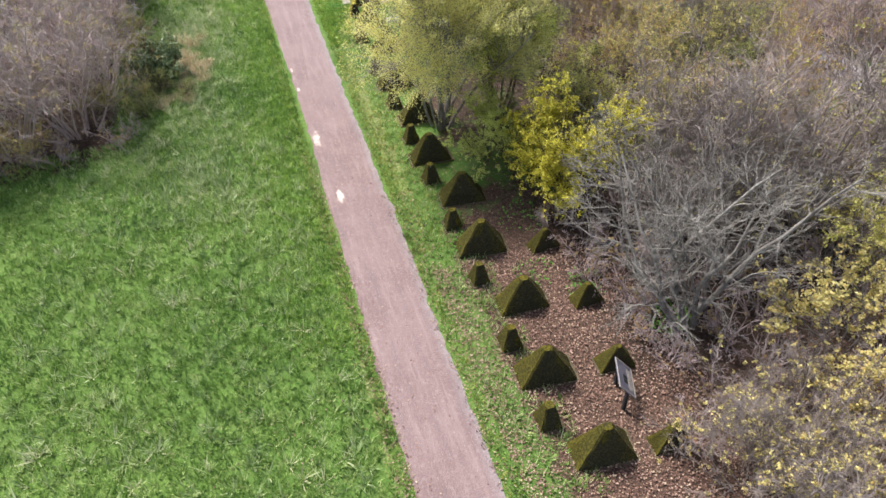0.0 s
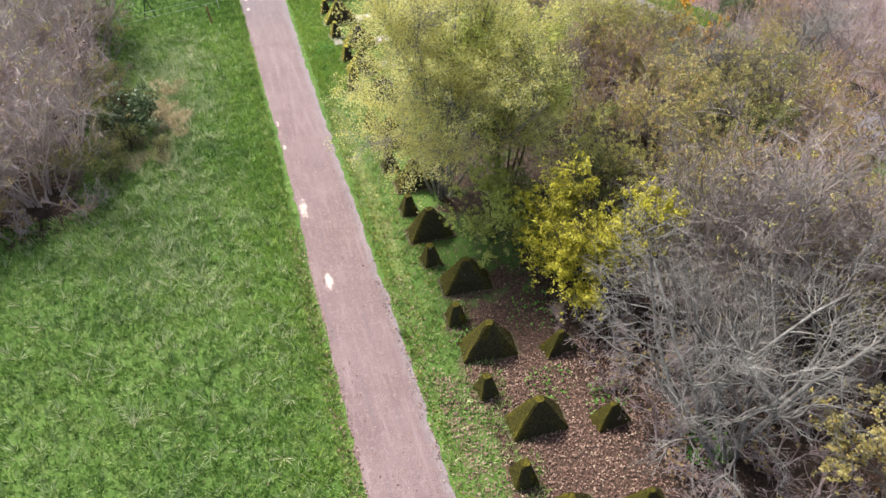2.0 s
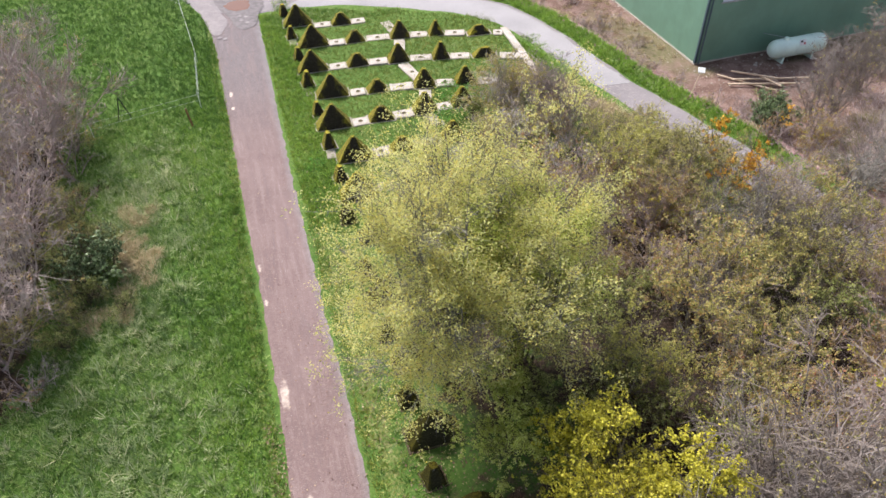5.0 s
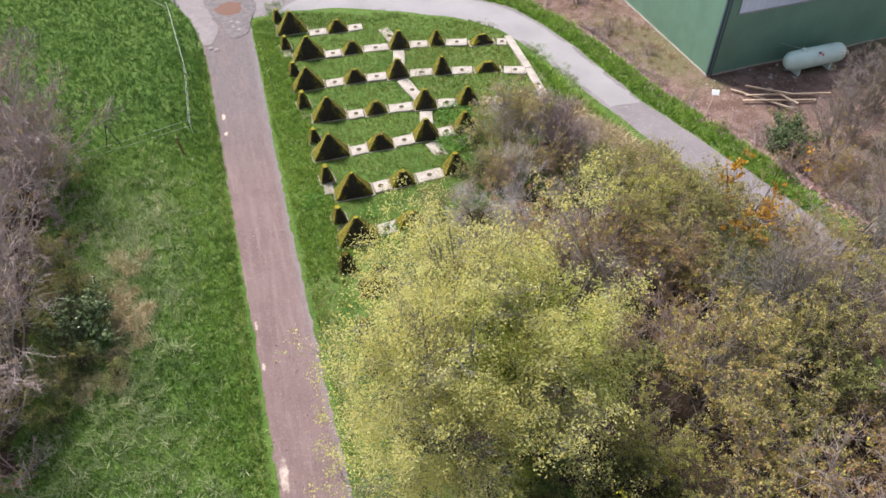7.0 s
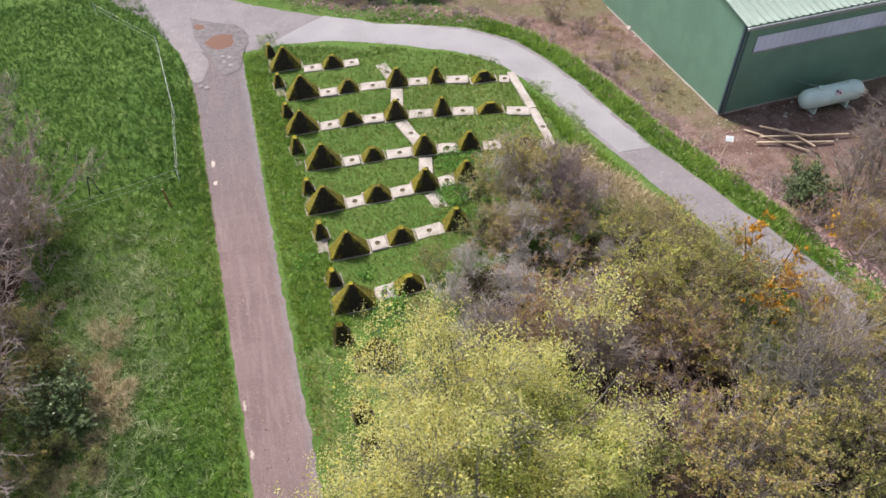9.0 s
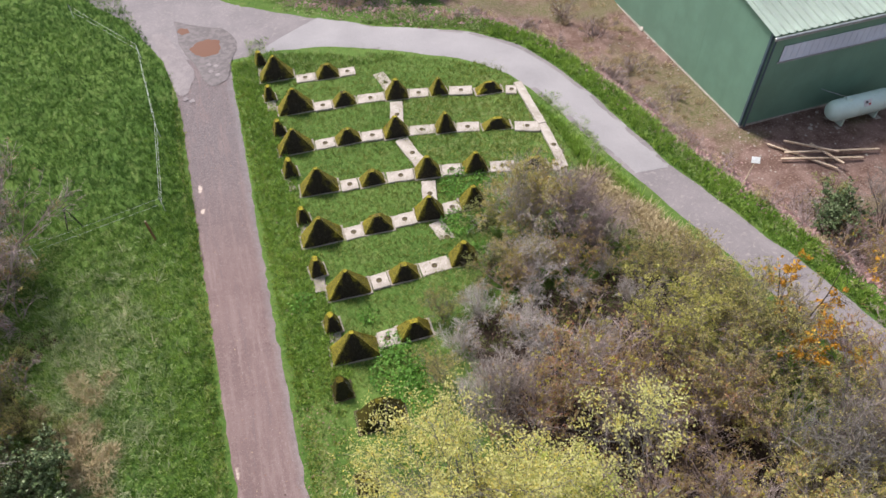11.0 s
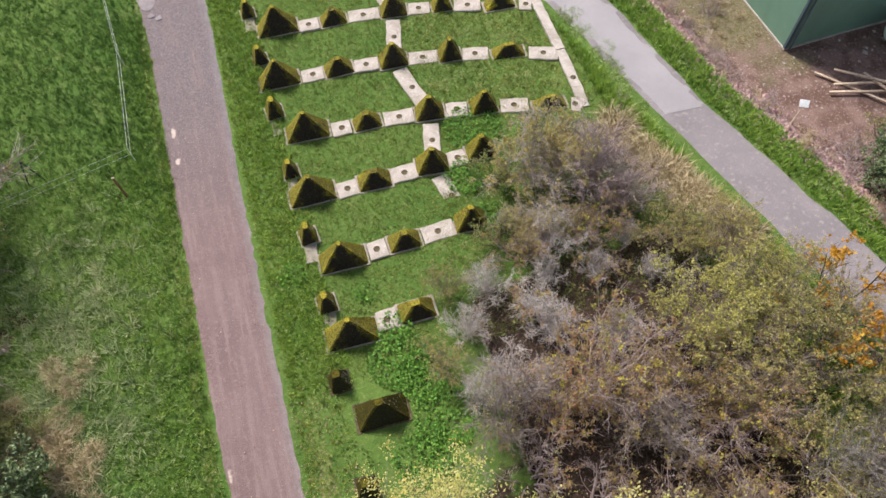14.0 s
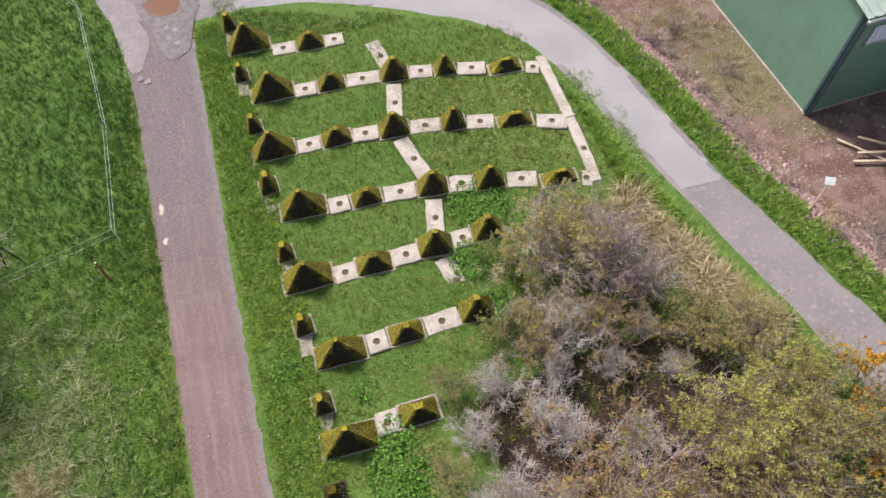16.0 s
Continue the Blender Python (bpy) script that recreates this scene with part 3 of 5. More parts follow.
def tooth(kind, w, d, h, tw, td, material, seed, label):
    root = tagged(new(kind), label, "dragon's tooth", "anti-tank teeth")
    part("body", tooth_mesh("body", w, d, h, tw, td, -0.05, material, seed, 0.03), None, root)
    part("footing", box_bm(-w / 2 - 0.03, -d / 2 - 0.03, -0.3, w / 2 + 0.03, d / 2 + 0.03, 0.035, 0.015), FOOT if material is TOOTH else SOCKET, root, "weathered concrete footing")
    return root


BIG = "tall near-black concrete anti-tank tooth, mossy on its sloping sides"
GREEN = "tall moss-covered concrete anti-tank tooth standing in fallen leaves"
templates = {
    "big": [tooth("concrete_tooth", 2.05, 1.0, 1.34, 0.17, 0.20, TOOTH, s, BIG) for s in (1, 2, 3)],
    "moss": [tooth("concrete_tooth", 1.95, 1.05, 1.32, 0.28, 0.24, TOOTH_GREEN, s, GREEN) for s in (4, 5, 6)],
    "small": [tooth("small_concrete_tooth", 0.72, 0.78, 0.82, 0.20, 0.30, TOOTH, s, "small stumpy dark concrete tooth between the tall ones") for s in (7, 8)],
    "smallmoss": [tooth("small_concrete_tooth", 0.74, 0.74, 0.85, 0.26, 0.26, TOOTH_GREEN, s, "small mossy concrete tooth in fallen leaves") for s in (9, 10)],
    "low": [tooth("low_concrete_tooth", 1.45, 0.9, 0.76, 0.32, 0.24, TOOTH, s, "low broad concrete tooth with mossy shoulders on a pale beam") for s in (11, 12)],
    "mid": [tooth("concrete_tooth", 1.4, 0.92, 1.08, 0.22, 0.22, TOOTH, s, "medium-high concrete tooth with yellow-green mossy sides on a pale beam") for s in (13, 14)],
    "slim": [tooth("slim_concrete_tooth", 1.12, 0.85, 1.02, 0.18, 0.22, TOOTH, s, "slim concrete tooth with a pale broken tip") for s in (15, 16)],
    "ridge": [tooth("low_concrete_tooth", 1.75, 0.8, 0.62, 0.5, 0.2, TOOTH, s, "low ridge-shaped concrete tooth half sunk in turf") for s in (17, 18)],
}
used = set()
turn = random.Random(3)


def set_tooth(kind, k, x, y, rz=0.0, s=1.0):
    src = templates[kind][k % len(templates[kind])]
    m = Matrix.LocRotScale((x, y, float(height(x, y)) * 0.4), Euler((0, 0, radians(rz))), (s, s, s))
    if src.name in used:
        return copy_thing(src, m)
    used.add(src.name)
    src.matrix_basis = m
    return src


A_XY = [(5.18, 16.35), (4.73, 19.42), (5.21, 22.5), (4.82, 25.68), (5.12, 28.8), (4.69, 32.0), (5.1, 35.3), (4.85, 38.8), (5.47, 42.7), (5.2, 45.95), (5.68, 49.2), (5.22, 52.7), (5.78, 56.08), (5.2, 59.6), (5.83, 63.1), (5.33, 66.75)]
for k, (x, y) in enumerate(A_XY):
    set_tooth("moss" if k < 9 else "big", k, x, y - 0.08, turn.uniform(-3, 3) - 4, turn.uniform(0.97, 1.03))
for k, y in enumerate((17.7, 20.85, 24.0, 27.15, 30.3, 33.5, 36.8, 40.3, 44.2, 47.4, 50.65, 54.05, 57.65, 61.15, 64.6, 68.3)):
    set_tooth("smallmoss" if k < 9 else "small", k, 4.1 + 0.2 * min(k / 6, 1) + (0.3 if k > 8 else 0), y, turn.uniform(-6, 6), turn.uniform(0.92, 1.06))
for k, (x, y) in enumerate([(7.2, 15.9), (7.05, 19.0), (7.4, 21.8), (7.1, 24.85)]):
    set_tooth("moss", k, x, y, turn.uniform(-5, 5), 0.66)


# rows of the far plot: each bends gently away from the track
ROW = {i: (A_XY[-i][0], A_XY[-i][1] + o) for i, o in ((1, -0.9), (2, -0.45), (3, -0.32), (4, -0.45), (5, -0.42), (6, -0.2), (7, -0.05))}


def row_y(i, x):
    x0, y0 = ROW[i]
    return y0 - 0.0158 * (x - x0) ** 2 * (i in (2, 3, 4)) - (0.1 * (x - x0) if i == 1 else 0)


ROW_TEETH = {
    1: [("low", 8.25)], 2: [("low", 8.6), ("mid", 11.62), ("slim", 14.0), ("ridge", 16.8)], 3: [("low", 8.03), ("mid", 10.65), ("slim", 13.3), ("ridge", 16.0)],
    4: [("low", 8.45), ("mid", 11.3), ("mid", 13.72), ("ridge", 16.6)], 5: [("low", 7.9), ("mid", 10.5), ("mid", 12.75)], 6: [("low", 8.25), ("mid", 11.1)], 7: [("low", 7.8)],
}
ROW_END = {1: 9.9, 2: 18.3, 3: 18.2, 4: 17.9, 5: 10.3, 6: 10.5, 7: 7.1}
SPAN = {"low": 0.76, "mid": 0.74, "slim": 0.6, "ridge": 0.92, "big": 1.05}


def socket_mesh():
    """A round cast hole: raised worn rim and a dirty floor inside."""
    bm = bmesh.new()
    n = 14
    rings = [(0.14, 0.0), (0.13, 0.012), (0.12, 0.012), (0.10, 0.006), (0.0, 0.004)]
    vs = [[bm.verts.new((r * cos(2 * pi * i / n), r * sin(2 * pi * i / n), z)) for i in range(n)] for r, z in rings[:-1]]
    c = bm.verts.new((0, 0, rings[-1][1]))
    for a, b in zip(vs, vs[1:]):
        for i in range(n):
            bm.faces.new((a[i], a[(i + 1) % n], b[(i + 1) % n], b[i]))
    for i in range(n):
        bm.faces.new((vs[-1][i], vs[-1][(i + 1) % n], c))
    me = bpy.data.meshes.new("socket")
    bm.to_mesh(me)
    bm.free()
    me.materials.append(SOCKET)
    return me


SOCKET_MESH = socket_mesh()


def slab(root, a, b, w, top, hole=True, seed=0, material=None):
    """One cast slab of a beam from a to b, with its round socket."""
    a, b = Vector((*a, 0)), Vector((*b, 0))
    ln = (b - a).length
    bm = bmesh.new()
    k = max(3, int(ln / 0.25))
    rows = []
    for i in range(k + 1):
        x = -ln / 2 + ln * i / k
        j = noise.noise(Vector((x * 2 + seed, seed * 1.7, 0))) * 0.05
        e = noise.noise(Vector((x * 2 - seed, seed * 2.3, 4))) * 0.05
        rows.append([bm.verts.new(p) for p in ((x, -w / 2 + j, -0.35), (x, -w / 2 + j, top - 0.03), (x, -w / 2 + j + 0.03, top), (x, w / 2 + e - 0.03, top), (x, w / 2 + e, top - 0.03), (x, w / 2 + e, -0.35))])
    for p, q in zip(rows, rows[1:]):
        for i in range(5):
            bm.faces.new((p[i], q[i], q[i + 1], p[i + 1]))
    for end in (rows[0], rows[-1][::-1]):
        bm.faces.new(end)
    bmesh.ops.recalc_face_normals(bm, faces=bm.faces[:])
    ob = part("slab", bm, material or SLAB, root)
    ob.matrix_basis = Matrix.Translation((a + b) / 2) @ Matrix.Rotation(math.atan2(b.y - a.y, b.x - a.x), 4, "Z")
    if hole:
        s = part("socket", SOCKET_MESH, None, ob, "round cast hole with dirt inside")
        s.location = (0.03 * sin(seed), 0.02, top + 0.002)
    return ob


for i, teeth in ROW_TEETH.items():
    beam = tagged(new("concrete_beam"), "flush pale pinkish concrete beam with round sockets joining the teeth", "concrete beam", "beams between the teeth")
    stops = [("big", ROW[i][0])] + teeth
    for k, (kind, x) in enumerate(teeth):
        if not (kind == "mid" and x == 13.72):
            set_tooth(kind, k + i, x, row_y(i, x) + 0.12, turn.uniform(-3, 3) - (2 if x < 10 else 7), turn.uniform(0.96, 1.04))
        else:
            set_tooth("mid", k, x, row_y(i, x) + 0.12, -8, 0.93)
    for k, (kind, x) in enumerate(stops):
        a = x + SPAN[kind]
        b = stops[k + 1][1] - SPAN[stops[k + 1][0]] if k + 1 < len(stops) else ROW_END[i]
        if b - a > 0.25:
            slab(beam, (a, row_y(i, a) + 0.1), (b, row_y(i, b) + 0.1), 0.84, 0.085, True, i * 5 + k)
cross = tagged(new("concrete_beam"), "pale concrete cross beam linking the rows of teeth", "concrete beam", "beams between the teeth")
mids = [(11.15, 64.7), (11.55, row_y(2, 11.6)), (10.68, row_y(3, 10.7)), (11.28, row_y(4, 11.3)), (10.52, row_y(5, 10.5)), (11.0, row_y(6, 11.0))]
for k, (a, b) in enumerate(zip(mids, mids[1:])):
    a, b = Vector(a), Vector(b)
    d = (b - a).normalized()
    slab(cross, a + d * (0.55 if k else 0), b - d * 0.5, 0.74, 0.07 if k < 3 else 0.045, True, 40 + k)
edge = tagged(new("concrete_beam"), "narrow pale concrete edge beam beside the lane verge", "concrete beam", "beams between the teeth")
slab(edge, (18.62, row_y(2, 18.3) + 0.75), (18.42, row_y(3, 18.2) + 0.3), 0.5, 0.11, False, 51)
slab(edge, (18.42, row_y(3, 18.2) + 0.25), (18.05, row_y(4, 17.9) - 0.1), 0.5, 0.10, True, 52)
strip = tagged(new("concrete_beam"), "half-buried concrete beam under the small teeth along the track", "concrete beam", "beams between the teeth")
for k in range(9, 16):
    x, y = A_XY[k]
    slab(strip, (4.5, y + 0.2), (4.6, y + 1.15), 0.5, 0.03, False, 60 + k, FOOT)


# ---- hall ----
def corrugated(u0, u1, z0, z1f, pitch, depth):
    """Profiled sheet along u, from z0 to the height z1f(u); rib tops stand out by depth."""
    us = []
    u = u0
    while u < u1 - 1e-6:
        us += [(u, 0), (u + pitch * 0.55, 0), (u + pitch * 0.65, depth), (u + pitch * 0.9, depth)]
        u += pitch
    us.append((u1, 0))
    us = [q for q in us if q[0] <= u1]
    return [((q, d, z0), (q, d, z1f(q))) for q, d in us]


def sheet_part(name, pairs, place, material, parent, label=""):
    bm = bmesh.new()
    prev = None
    for lo, hi in pairs:
        cur = [bm.verts.new(place(*lo)), bm.verts.new(place(*hi))]
        if prev:
            bm.faces.new((prev[0], cur[0], cur[1], prev[1]))
        prev = cur
    bmesh.ops.solidify(bm, geom=bm.faces[:], thickness=0.03)
    return part(name, bm, material, parent, label)


HX, HY, HZ, HW, HL, EAVE, RIDGE = 29.9, 54.55, -1.6, 26.0, 30.0, 6.1, 2.6
hall = tagged(new("hall"), "large dark green metal-clad farm hall with a pale ribbed roof", "hall")


def wall_bm(ring, out):
    """A wall 15 cm thick from its outer outline, with flat cladding seams standing a few millimetres proud."""
    bm = bmesh.new()
    n = Vector(out)
    a = [bm.verts.new(Vector(p)) for p in ring]
    b = [bm.verts.new(Vector(p) - n * 0.15) for p in ring]
    bm.faces.new(a)
    bm.faces.new(b[::-1])
    for k in range(len(ring)):
        q = (k + 1) % len(ring)
        bm.faces.new((a[k], b[k], b[q], a[q]))
    bmesh.ops.recalc_face_normals(bm, faces=bm.faces[:])
    return bm


def gable(x, out):
    return wall_bm([(x, HY + 0.15, HZ + 0.12), (x, HY + HW - 0.15, HZ + 0.12), (x, HY + HW - 0.15, HZ + EAVE), (x, HY + HW / 2, HZ + EAVE + RIDGE), (x, HY + 0.15, HZ + EAVE)], (out, 0, 0))


def long_wall(y, out):
    return wall_bm([(HX, y, HZ + 0.12), (HX + HL, y, HZ + 0.12), (HX + HL, y, HZ + EAVE), (HX, y, HZ + EAVE)], (0, out, 0))


south = part("south_wall", long_wall(HY, -1), HALL_GREEN, hall)
west = part("west_wall", gable(HX, -1), HALL_GREEN, hall)
part("north_wall", long_wall(HY + HW, 1), HALL_GREEN, hall)
part("east_wall", gable(HX + HL, 1), HALL_GREEN, hall)
for k in range(1, 30):
    part("seam", box_bm(HX + k, HY - 0.003, HZ + 0.13, HX + k + 0.02, HY + 0.004, HZ + EAVE - 0.02), HALL_GREEN, south)
for k in range(1, 25):
    part("seam", box_bm(HX - 0.003, HY + k, HZ + 0.13, HX + 0.004, HY + k + 0.02, HZ + EAVE + RIDGE * (1 - abs((k + 0.02) / (HW / 2) - 1)) - 0.03), HALL_GREEN, west)
for s in (0, 1):
    def roof_place(u, d, v):
        y = -0.35 + v * (HW / 2 + 0.35)
        z = EAVE + RIDGE * y / (HW / 2) + 0.06 + d
        return (HX - 0.2 + u, HY + (y if s == 0 else HW - y), HZ + z)
    sheet_part("roof", corrugated(0, HL + 0.4, 0, lambda u: 1.0, 0.46, 0.075), roof_place, HALL_ROOF, hall, "pale green ribbed metal roof sheet")
part("gutter", box_bm(HX - 0.2, HY - 0.52, HZ + EAVE - 0.24, HX + HL, HY - 0.36, HZ + EAVE - 0.06, 0.03), STEEL, hall, "grey metal gutter")
part("plinth", box_bm(HX - 0.06, HY - 0.06, HZ - 0.4, HX + HL, HY + 0.2, HZ + 0.13, 0.01), SLAB, hall, "pale concrete plinth")
part("plinth", box_bm(HX - 0.06, HY + 0.2, HZ - 0.4, HX + 0.2, HY + HW, HZ + 0.13, 0.01), SLAB, hall, "pale concrete plinth")
part("corner_flashing", box_bm(HX - 0.05, HY - 0.05, HZ + 0.12, HX + 0.1, HY + 0.1, HZ + EAVE, 0.01), HALL_EDGE, hall, "dark corner flashing")
part("downpipe", rod_bm((HX + 0.2, HY - 0.14, HZ + 0.1), (HX + 0.2, HY - 0.14, HZ + EAVE - 0.2), 0.055), HALL_EDGE, hall, "dark blue-grey downpipe")
band = part("light_band", box_bm(HX + 1.0, HY - 0.07, HZ + 4.15, HX + HL - 1, HY - 0.035, HZ + 5.1, 0.008), HALL_LIGHT, hall, "whitish translucent window band")
for k in range(68):
    x = HX + 1.2 + k * 0.41
    part("rib", box_bm(x, HY - 0.095, HZ + 4.15, x + 0.05, HY - 0.068, HZ + 5.1), HALL_LIGHT, band)
part("sill", box_bm(HX + 0.9, HY - 0.12, HZ + 4.07, HX + HL - 0.9, HY - 0.035, HZ + 4.15, 0.01), STEEL, hall, "pale metal sill strip")

# ---- gas tank ----
tank = tagged(new("gas_tank"), "pale mint-green horizontal gas tank on a concrete pad", "gas tank")
TX, TY, TZ, TR = 36.5, 53.0, -0.62, 0.62
bm = bmesh.new()
prof = [(-2.15, 0.0), (-2.13, 0.2), (-2.05, 0.4), (-1.9, 0.54), (-1.72, 0.61), (-1.6, 0.62), (0, 0.625), (1.6, 0.62), (1.72, 0.61), (1.9, 0.54), (2.05, 0.4), (2.13, 0.2), (2.15, 0.0)]
rings = [[bm.verts.new((TX + u, TY + r * cos(2 * pi * i / 28), TZ + r * sin(2 * pi * i / 28))) for i in range(28)] for u, r in prof]
for a, b in zip(rings, rings[1:]):
    for i in range(28):
        bm.faces.new((a[i], a[(i + 1) % 28], b[(i + 1) % 28], b[i]))
bmesh.ops.remove_doubles(bm, verts=bm.verts[:], dist=0.001)
bmesh.ops.recalc_face_normals(bm, faces=bm.faces[:])
for f in bm.faces:
    f.smooth = True
part("vessel", bm, TANK, tank)
for dx in (-1.2, 1.1):
    part("saddle", box_bm(TX + dx - 0.07, TY - 0.45, HZ + 0.05, TX + dx + 0.07, TY + 0.45, TZ - 0.42, 0.01), TANK, tank)
part("pad", box_bm(TX - 1.6, TY - 0.62, HZ - 0.1, TX + 1.5, TY + 0.62, HZ + 0.07, 0.02), SLAB, tank, "concrete pad")
part("valve_cover", rod_bm((TX - 1.0, TY, TZ + 0.58), (TX - 1.0, TY, TZ + 0.74), 0.2, 0.17, 16), TANK, tank, "domed valve cover")
part("lifting_lug", box_bm(TX + 0.9, TY - 0.02, TZ + 0.58, TX + 1.02, TY + 0.02, TZ + 0.7, 0.01), TANK, tank)
mark = part("mark", box_bm(TX - 0.22, TY - 0.635, TZ + 0.0, TX + 0.12, TY - 0.6, TZ + 0.26, 0.004), WHITE, tank, "white warning label with dark and red bars")
around = Matrix.Translation((TX, TY, TZ)) @ Matrix.Rotation(radians(-28), 4, "X") @ Matrix.Diagonal((1.4, 1.012, 1.4, 1)) @ Matrix.Translation((-TX, -TY, -TZ))
mark.matrix_basis = around
part("bar", box_bm(TX - 0.17, TY - 0.645, TZ + 0.13, TX - 0.05, TY - 0.632, TZ + 0.22), BLACK, mark)
part("bar", box_bm(TX - 0.02, TY - 0.645, TZ + 0.04, TX + 0.08, TY - 0.632, TZ + 0.12), RED, mark)
bm = rod_bm((TX - 1.0, TY, TZ + 0.7), (TX - 1.7, HY - 0.1, HZ + 1.5), 0.02)
part("pipe", bm, STEEL, tank, "thin gas pipe to the wall")

# ---- loose timber in the yard ----
for k, (a, b) in enumerate([((30.35, 52.6), (32.6, 49.6)), ((30.2, 51.2), (34.4, 49.8)), ((30.6, 51.5), (35.6, 50.0)), ((32.3, 51.6), (32.9, 49.6)), ((31.0, 52.2), (33.2, 50.4))]):
    z = -1.45 + 0.09 * k
    beam = box_bm(-0.5, -0.06, -0.04, 0.5, 0.06, 0.04, 0.008)
    d = Vector((b[0] - a[0], b[1] - a[1], 0))
    bmesh.ops.transform(beam, matrix=Matrix.Diagonal((d.length, 1, 1, 1)), verts=beam.verts[:])
    me = bpy.data.meshes.new("plank")
    beam.to_mesh(me)
    beam.free()
    me.materials.append(TIMBER)
    p = tagged(new("plank", me), "long pale weathered plank dropped on bare red soil", "plank", "planks in the yard")
    p.matrix_basis = Matrix.Translation(((a[0] + b[0]) / 2, (a[1] + b[1]) / 2, z)) @ Matrix.Rotation(math.atan2(d.y, d.x), 4, "Z")

# ---- small signs, board, fence ----
gz = lambda x, y: float(height(x, y))
sign = tagged(new("sign"), "small white plate on a leaning thin stake", "sign")
sb, st = Vector((25.6, 48.9, gz(25.6, 48.9) - 0.2)), Vector((26.35, 49.35, gz(25.6, 48.9) + 1.25))
part("stake", rod_bm(sb, st, 0.028, 0.024), TIMBER, sign, "thin pale wooden stake")
pl = part("plate", box_bm(-0.2, -0.015, -0.16, 0.2, 0.015, 0.16, 0.01), WHITE, sign, "blank white plate")
pl.matrix_basis = Matrix.Translation(st) @ Euler((radians(-50), 0, radians(-30))).to_matrix().to_4x4()

board = tagged(new("information_board"), "slanted dark information panel on a steel stand among fallen leaves", "information board")
pan = part("panel", box_bm(-0.36, -0.5, -0.02, 0.36, 0.5, 0.02, 0.01), PANEL, board, "dark printed panel with a pale rim")
pan.matrix_basis = Matrix.Translation((6.66, 17.85, 0.85)) @ Euler((radians(6), radians(50), radians(-15))).to_matrix().to_4x4() @ Matrix.Diagonal((1.25, 1.05, 1, 1))
for x0, y0, x1, y1 in ((-0.36, -0.5, 0.36, -0.46), (-0.36, 0.46, 0.36, 0.5), (-0.36, -0.46, -0.33, 0.46), (0.33, -0.46, 0.36, 0.46)):
    part("rim", box_bm(x0, y0, 0.018, x1, y1, 0.032, 0.003), FOOT, pan, "pale metal rim")
part("picture", box_bm(-0.12, -0.2, 0.018, 0.05, 0.06, 0.026), BLACK, pan, "dark printed picture block")
for k in range(4):
    part("text_bar", box_bm(0.1 + 0.05 * k, -0.36, 0.018, 0.125 + 0.05 * k, 0.34, 0.025), FOOT, pan, "line of unreadable text")
part("stand", box_bm(6.42, 17.3, -0.2, 6.52, 17.42, 0.75, 0.01), BLACK, board)
part("stand", box_bm(6.62, 18.2, -0.2, 6.72, 18.32, 0.85, 0.01), BLACK, board)

post = tagged(new("fence_post"), "short brown wooden post leaning in the grass", "post")
part("shaft", rod_bm((-2.3, 55.1, -0.3), (-2.48, 55.5, 0.95), 0.06, 0.055, 8), POSTWOOD, post)
part("cap", rod_bm((-2.48, 55.5, 0.95), (-2.49, 55.52, 0.985), 0.058, 0.05, 8), TIMBER, post, "pale sawn top")
stand = tagged(new("trestle"), "black steel A-shaped stake stand in the meadow", "trestle")
for dx in (-0.42, 0.42):
    part("leg", rod_bm((-6.0 + dx, 57.2, -0.2), (-6.0, 57.35, 1.35), 0.03), BLACK, stand)
part("tie", rod_bm((-6.25, 57.27, 0.55), (-5.75, 57.27, 0.55), 0.015), BLACK, stand)
FP = [(-12.5, 54.2), (-7.6, 55.7), (-1.76, 56.9), (-1.72, 63.1), (-2.45, 71.6), (-6.6, 78.2)]
fence = tagged(new("electric_fence"), "light electric paddock fence with thin white tapes", "fence")
for x, y in FP:
    q = part("post", rod_bm((x, y, gz(x, y) - 0.2), (x, y, gz(x, y) + 1.05), 0.016), WHITE, fence, "thin white plastic post")
    part("tip", rod_bm((x, y, gz(x, y) + 1.05), (x, y, gz(x, y) + 1.09), 0.022), BLACK, q)
for h in (0.62, 0.98):
    for (x, y), (u, v) in zip(FP, FP[1:]):
        part("tape", rod_bm((x, y, gz(x, y) + h), (u, v, gz(u, v) + h - 0.02), 0.0055, None, 4), WHITE, fence, "white electric tape")


# ---- plants ----
def unit(v):
    return v / np.maximum(np.linalg.norm(v, axis=-1, keepdims=True), 1e-9)


def shoots(rng, start, direction, length, r0, r1, k, up, wob):
    """Polylines that start along a direction and bend upward and about."""
    n = len(start)
    P, R = np.empty((n, k, 3)), np.empty((n, k))
    p, d = start.copy(), unit(direction)
    for i in range(k):
        P[:, i], R[:, i] = p, r0 + (r1 - r0) * i / (k - 1)
        d = unit(d + np.array([0, 0, up]) + rng.normal(0, wob, (n, 3)))
        p = p + d * (length / (k - 1))[:, None]
    return P, R


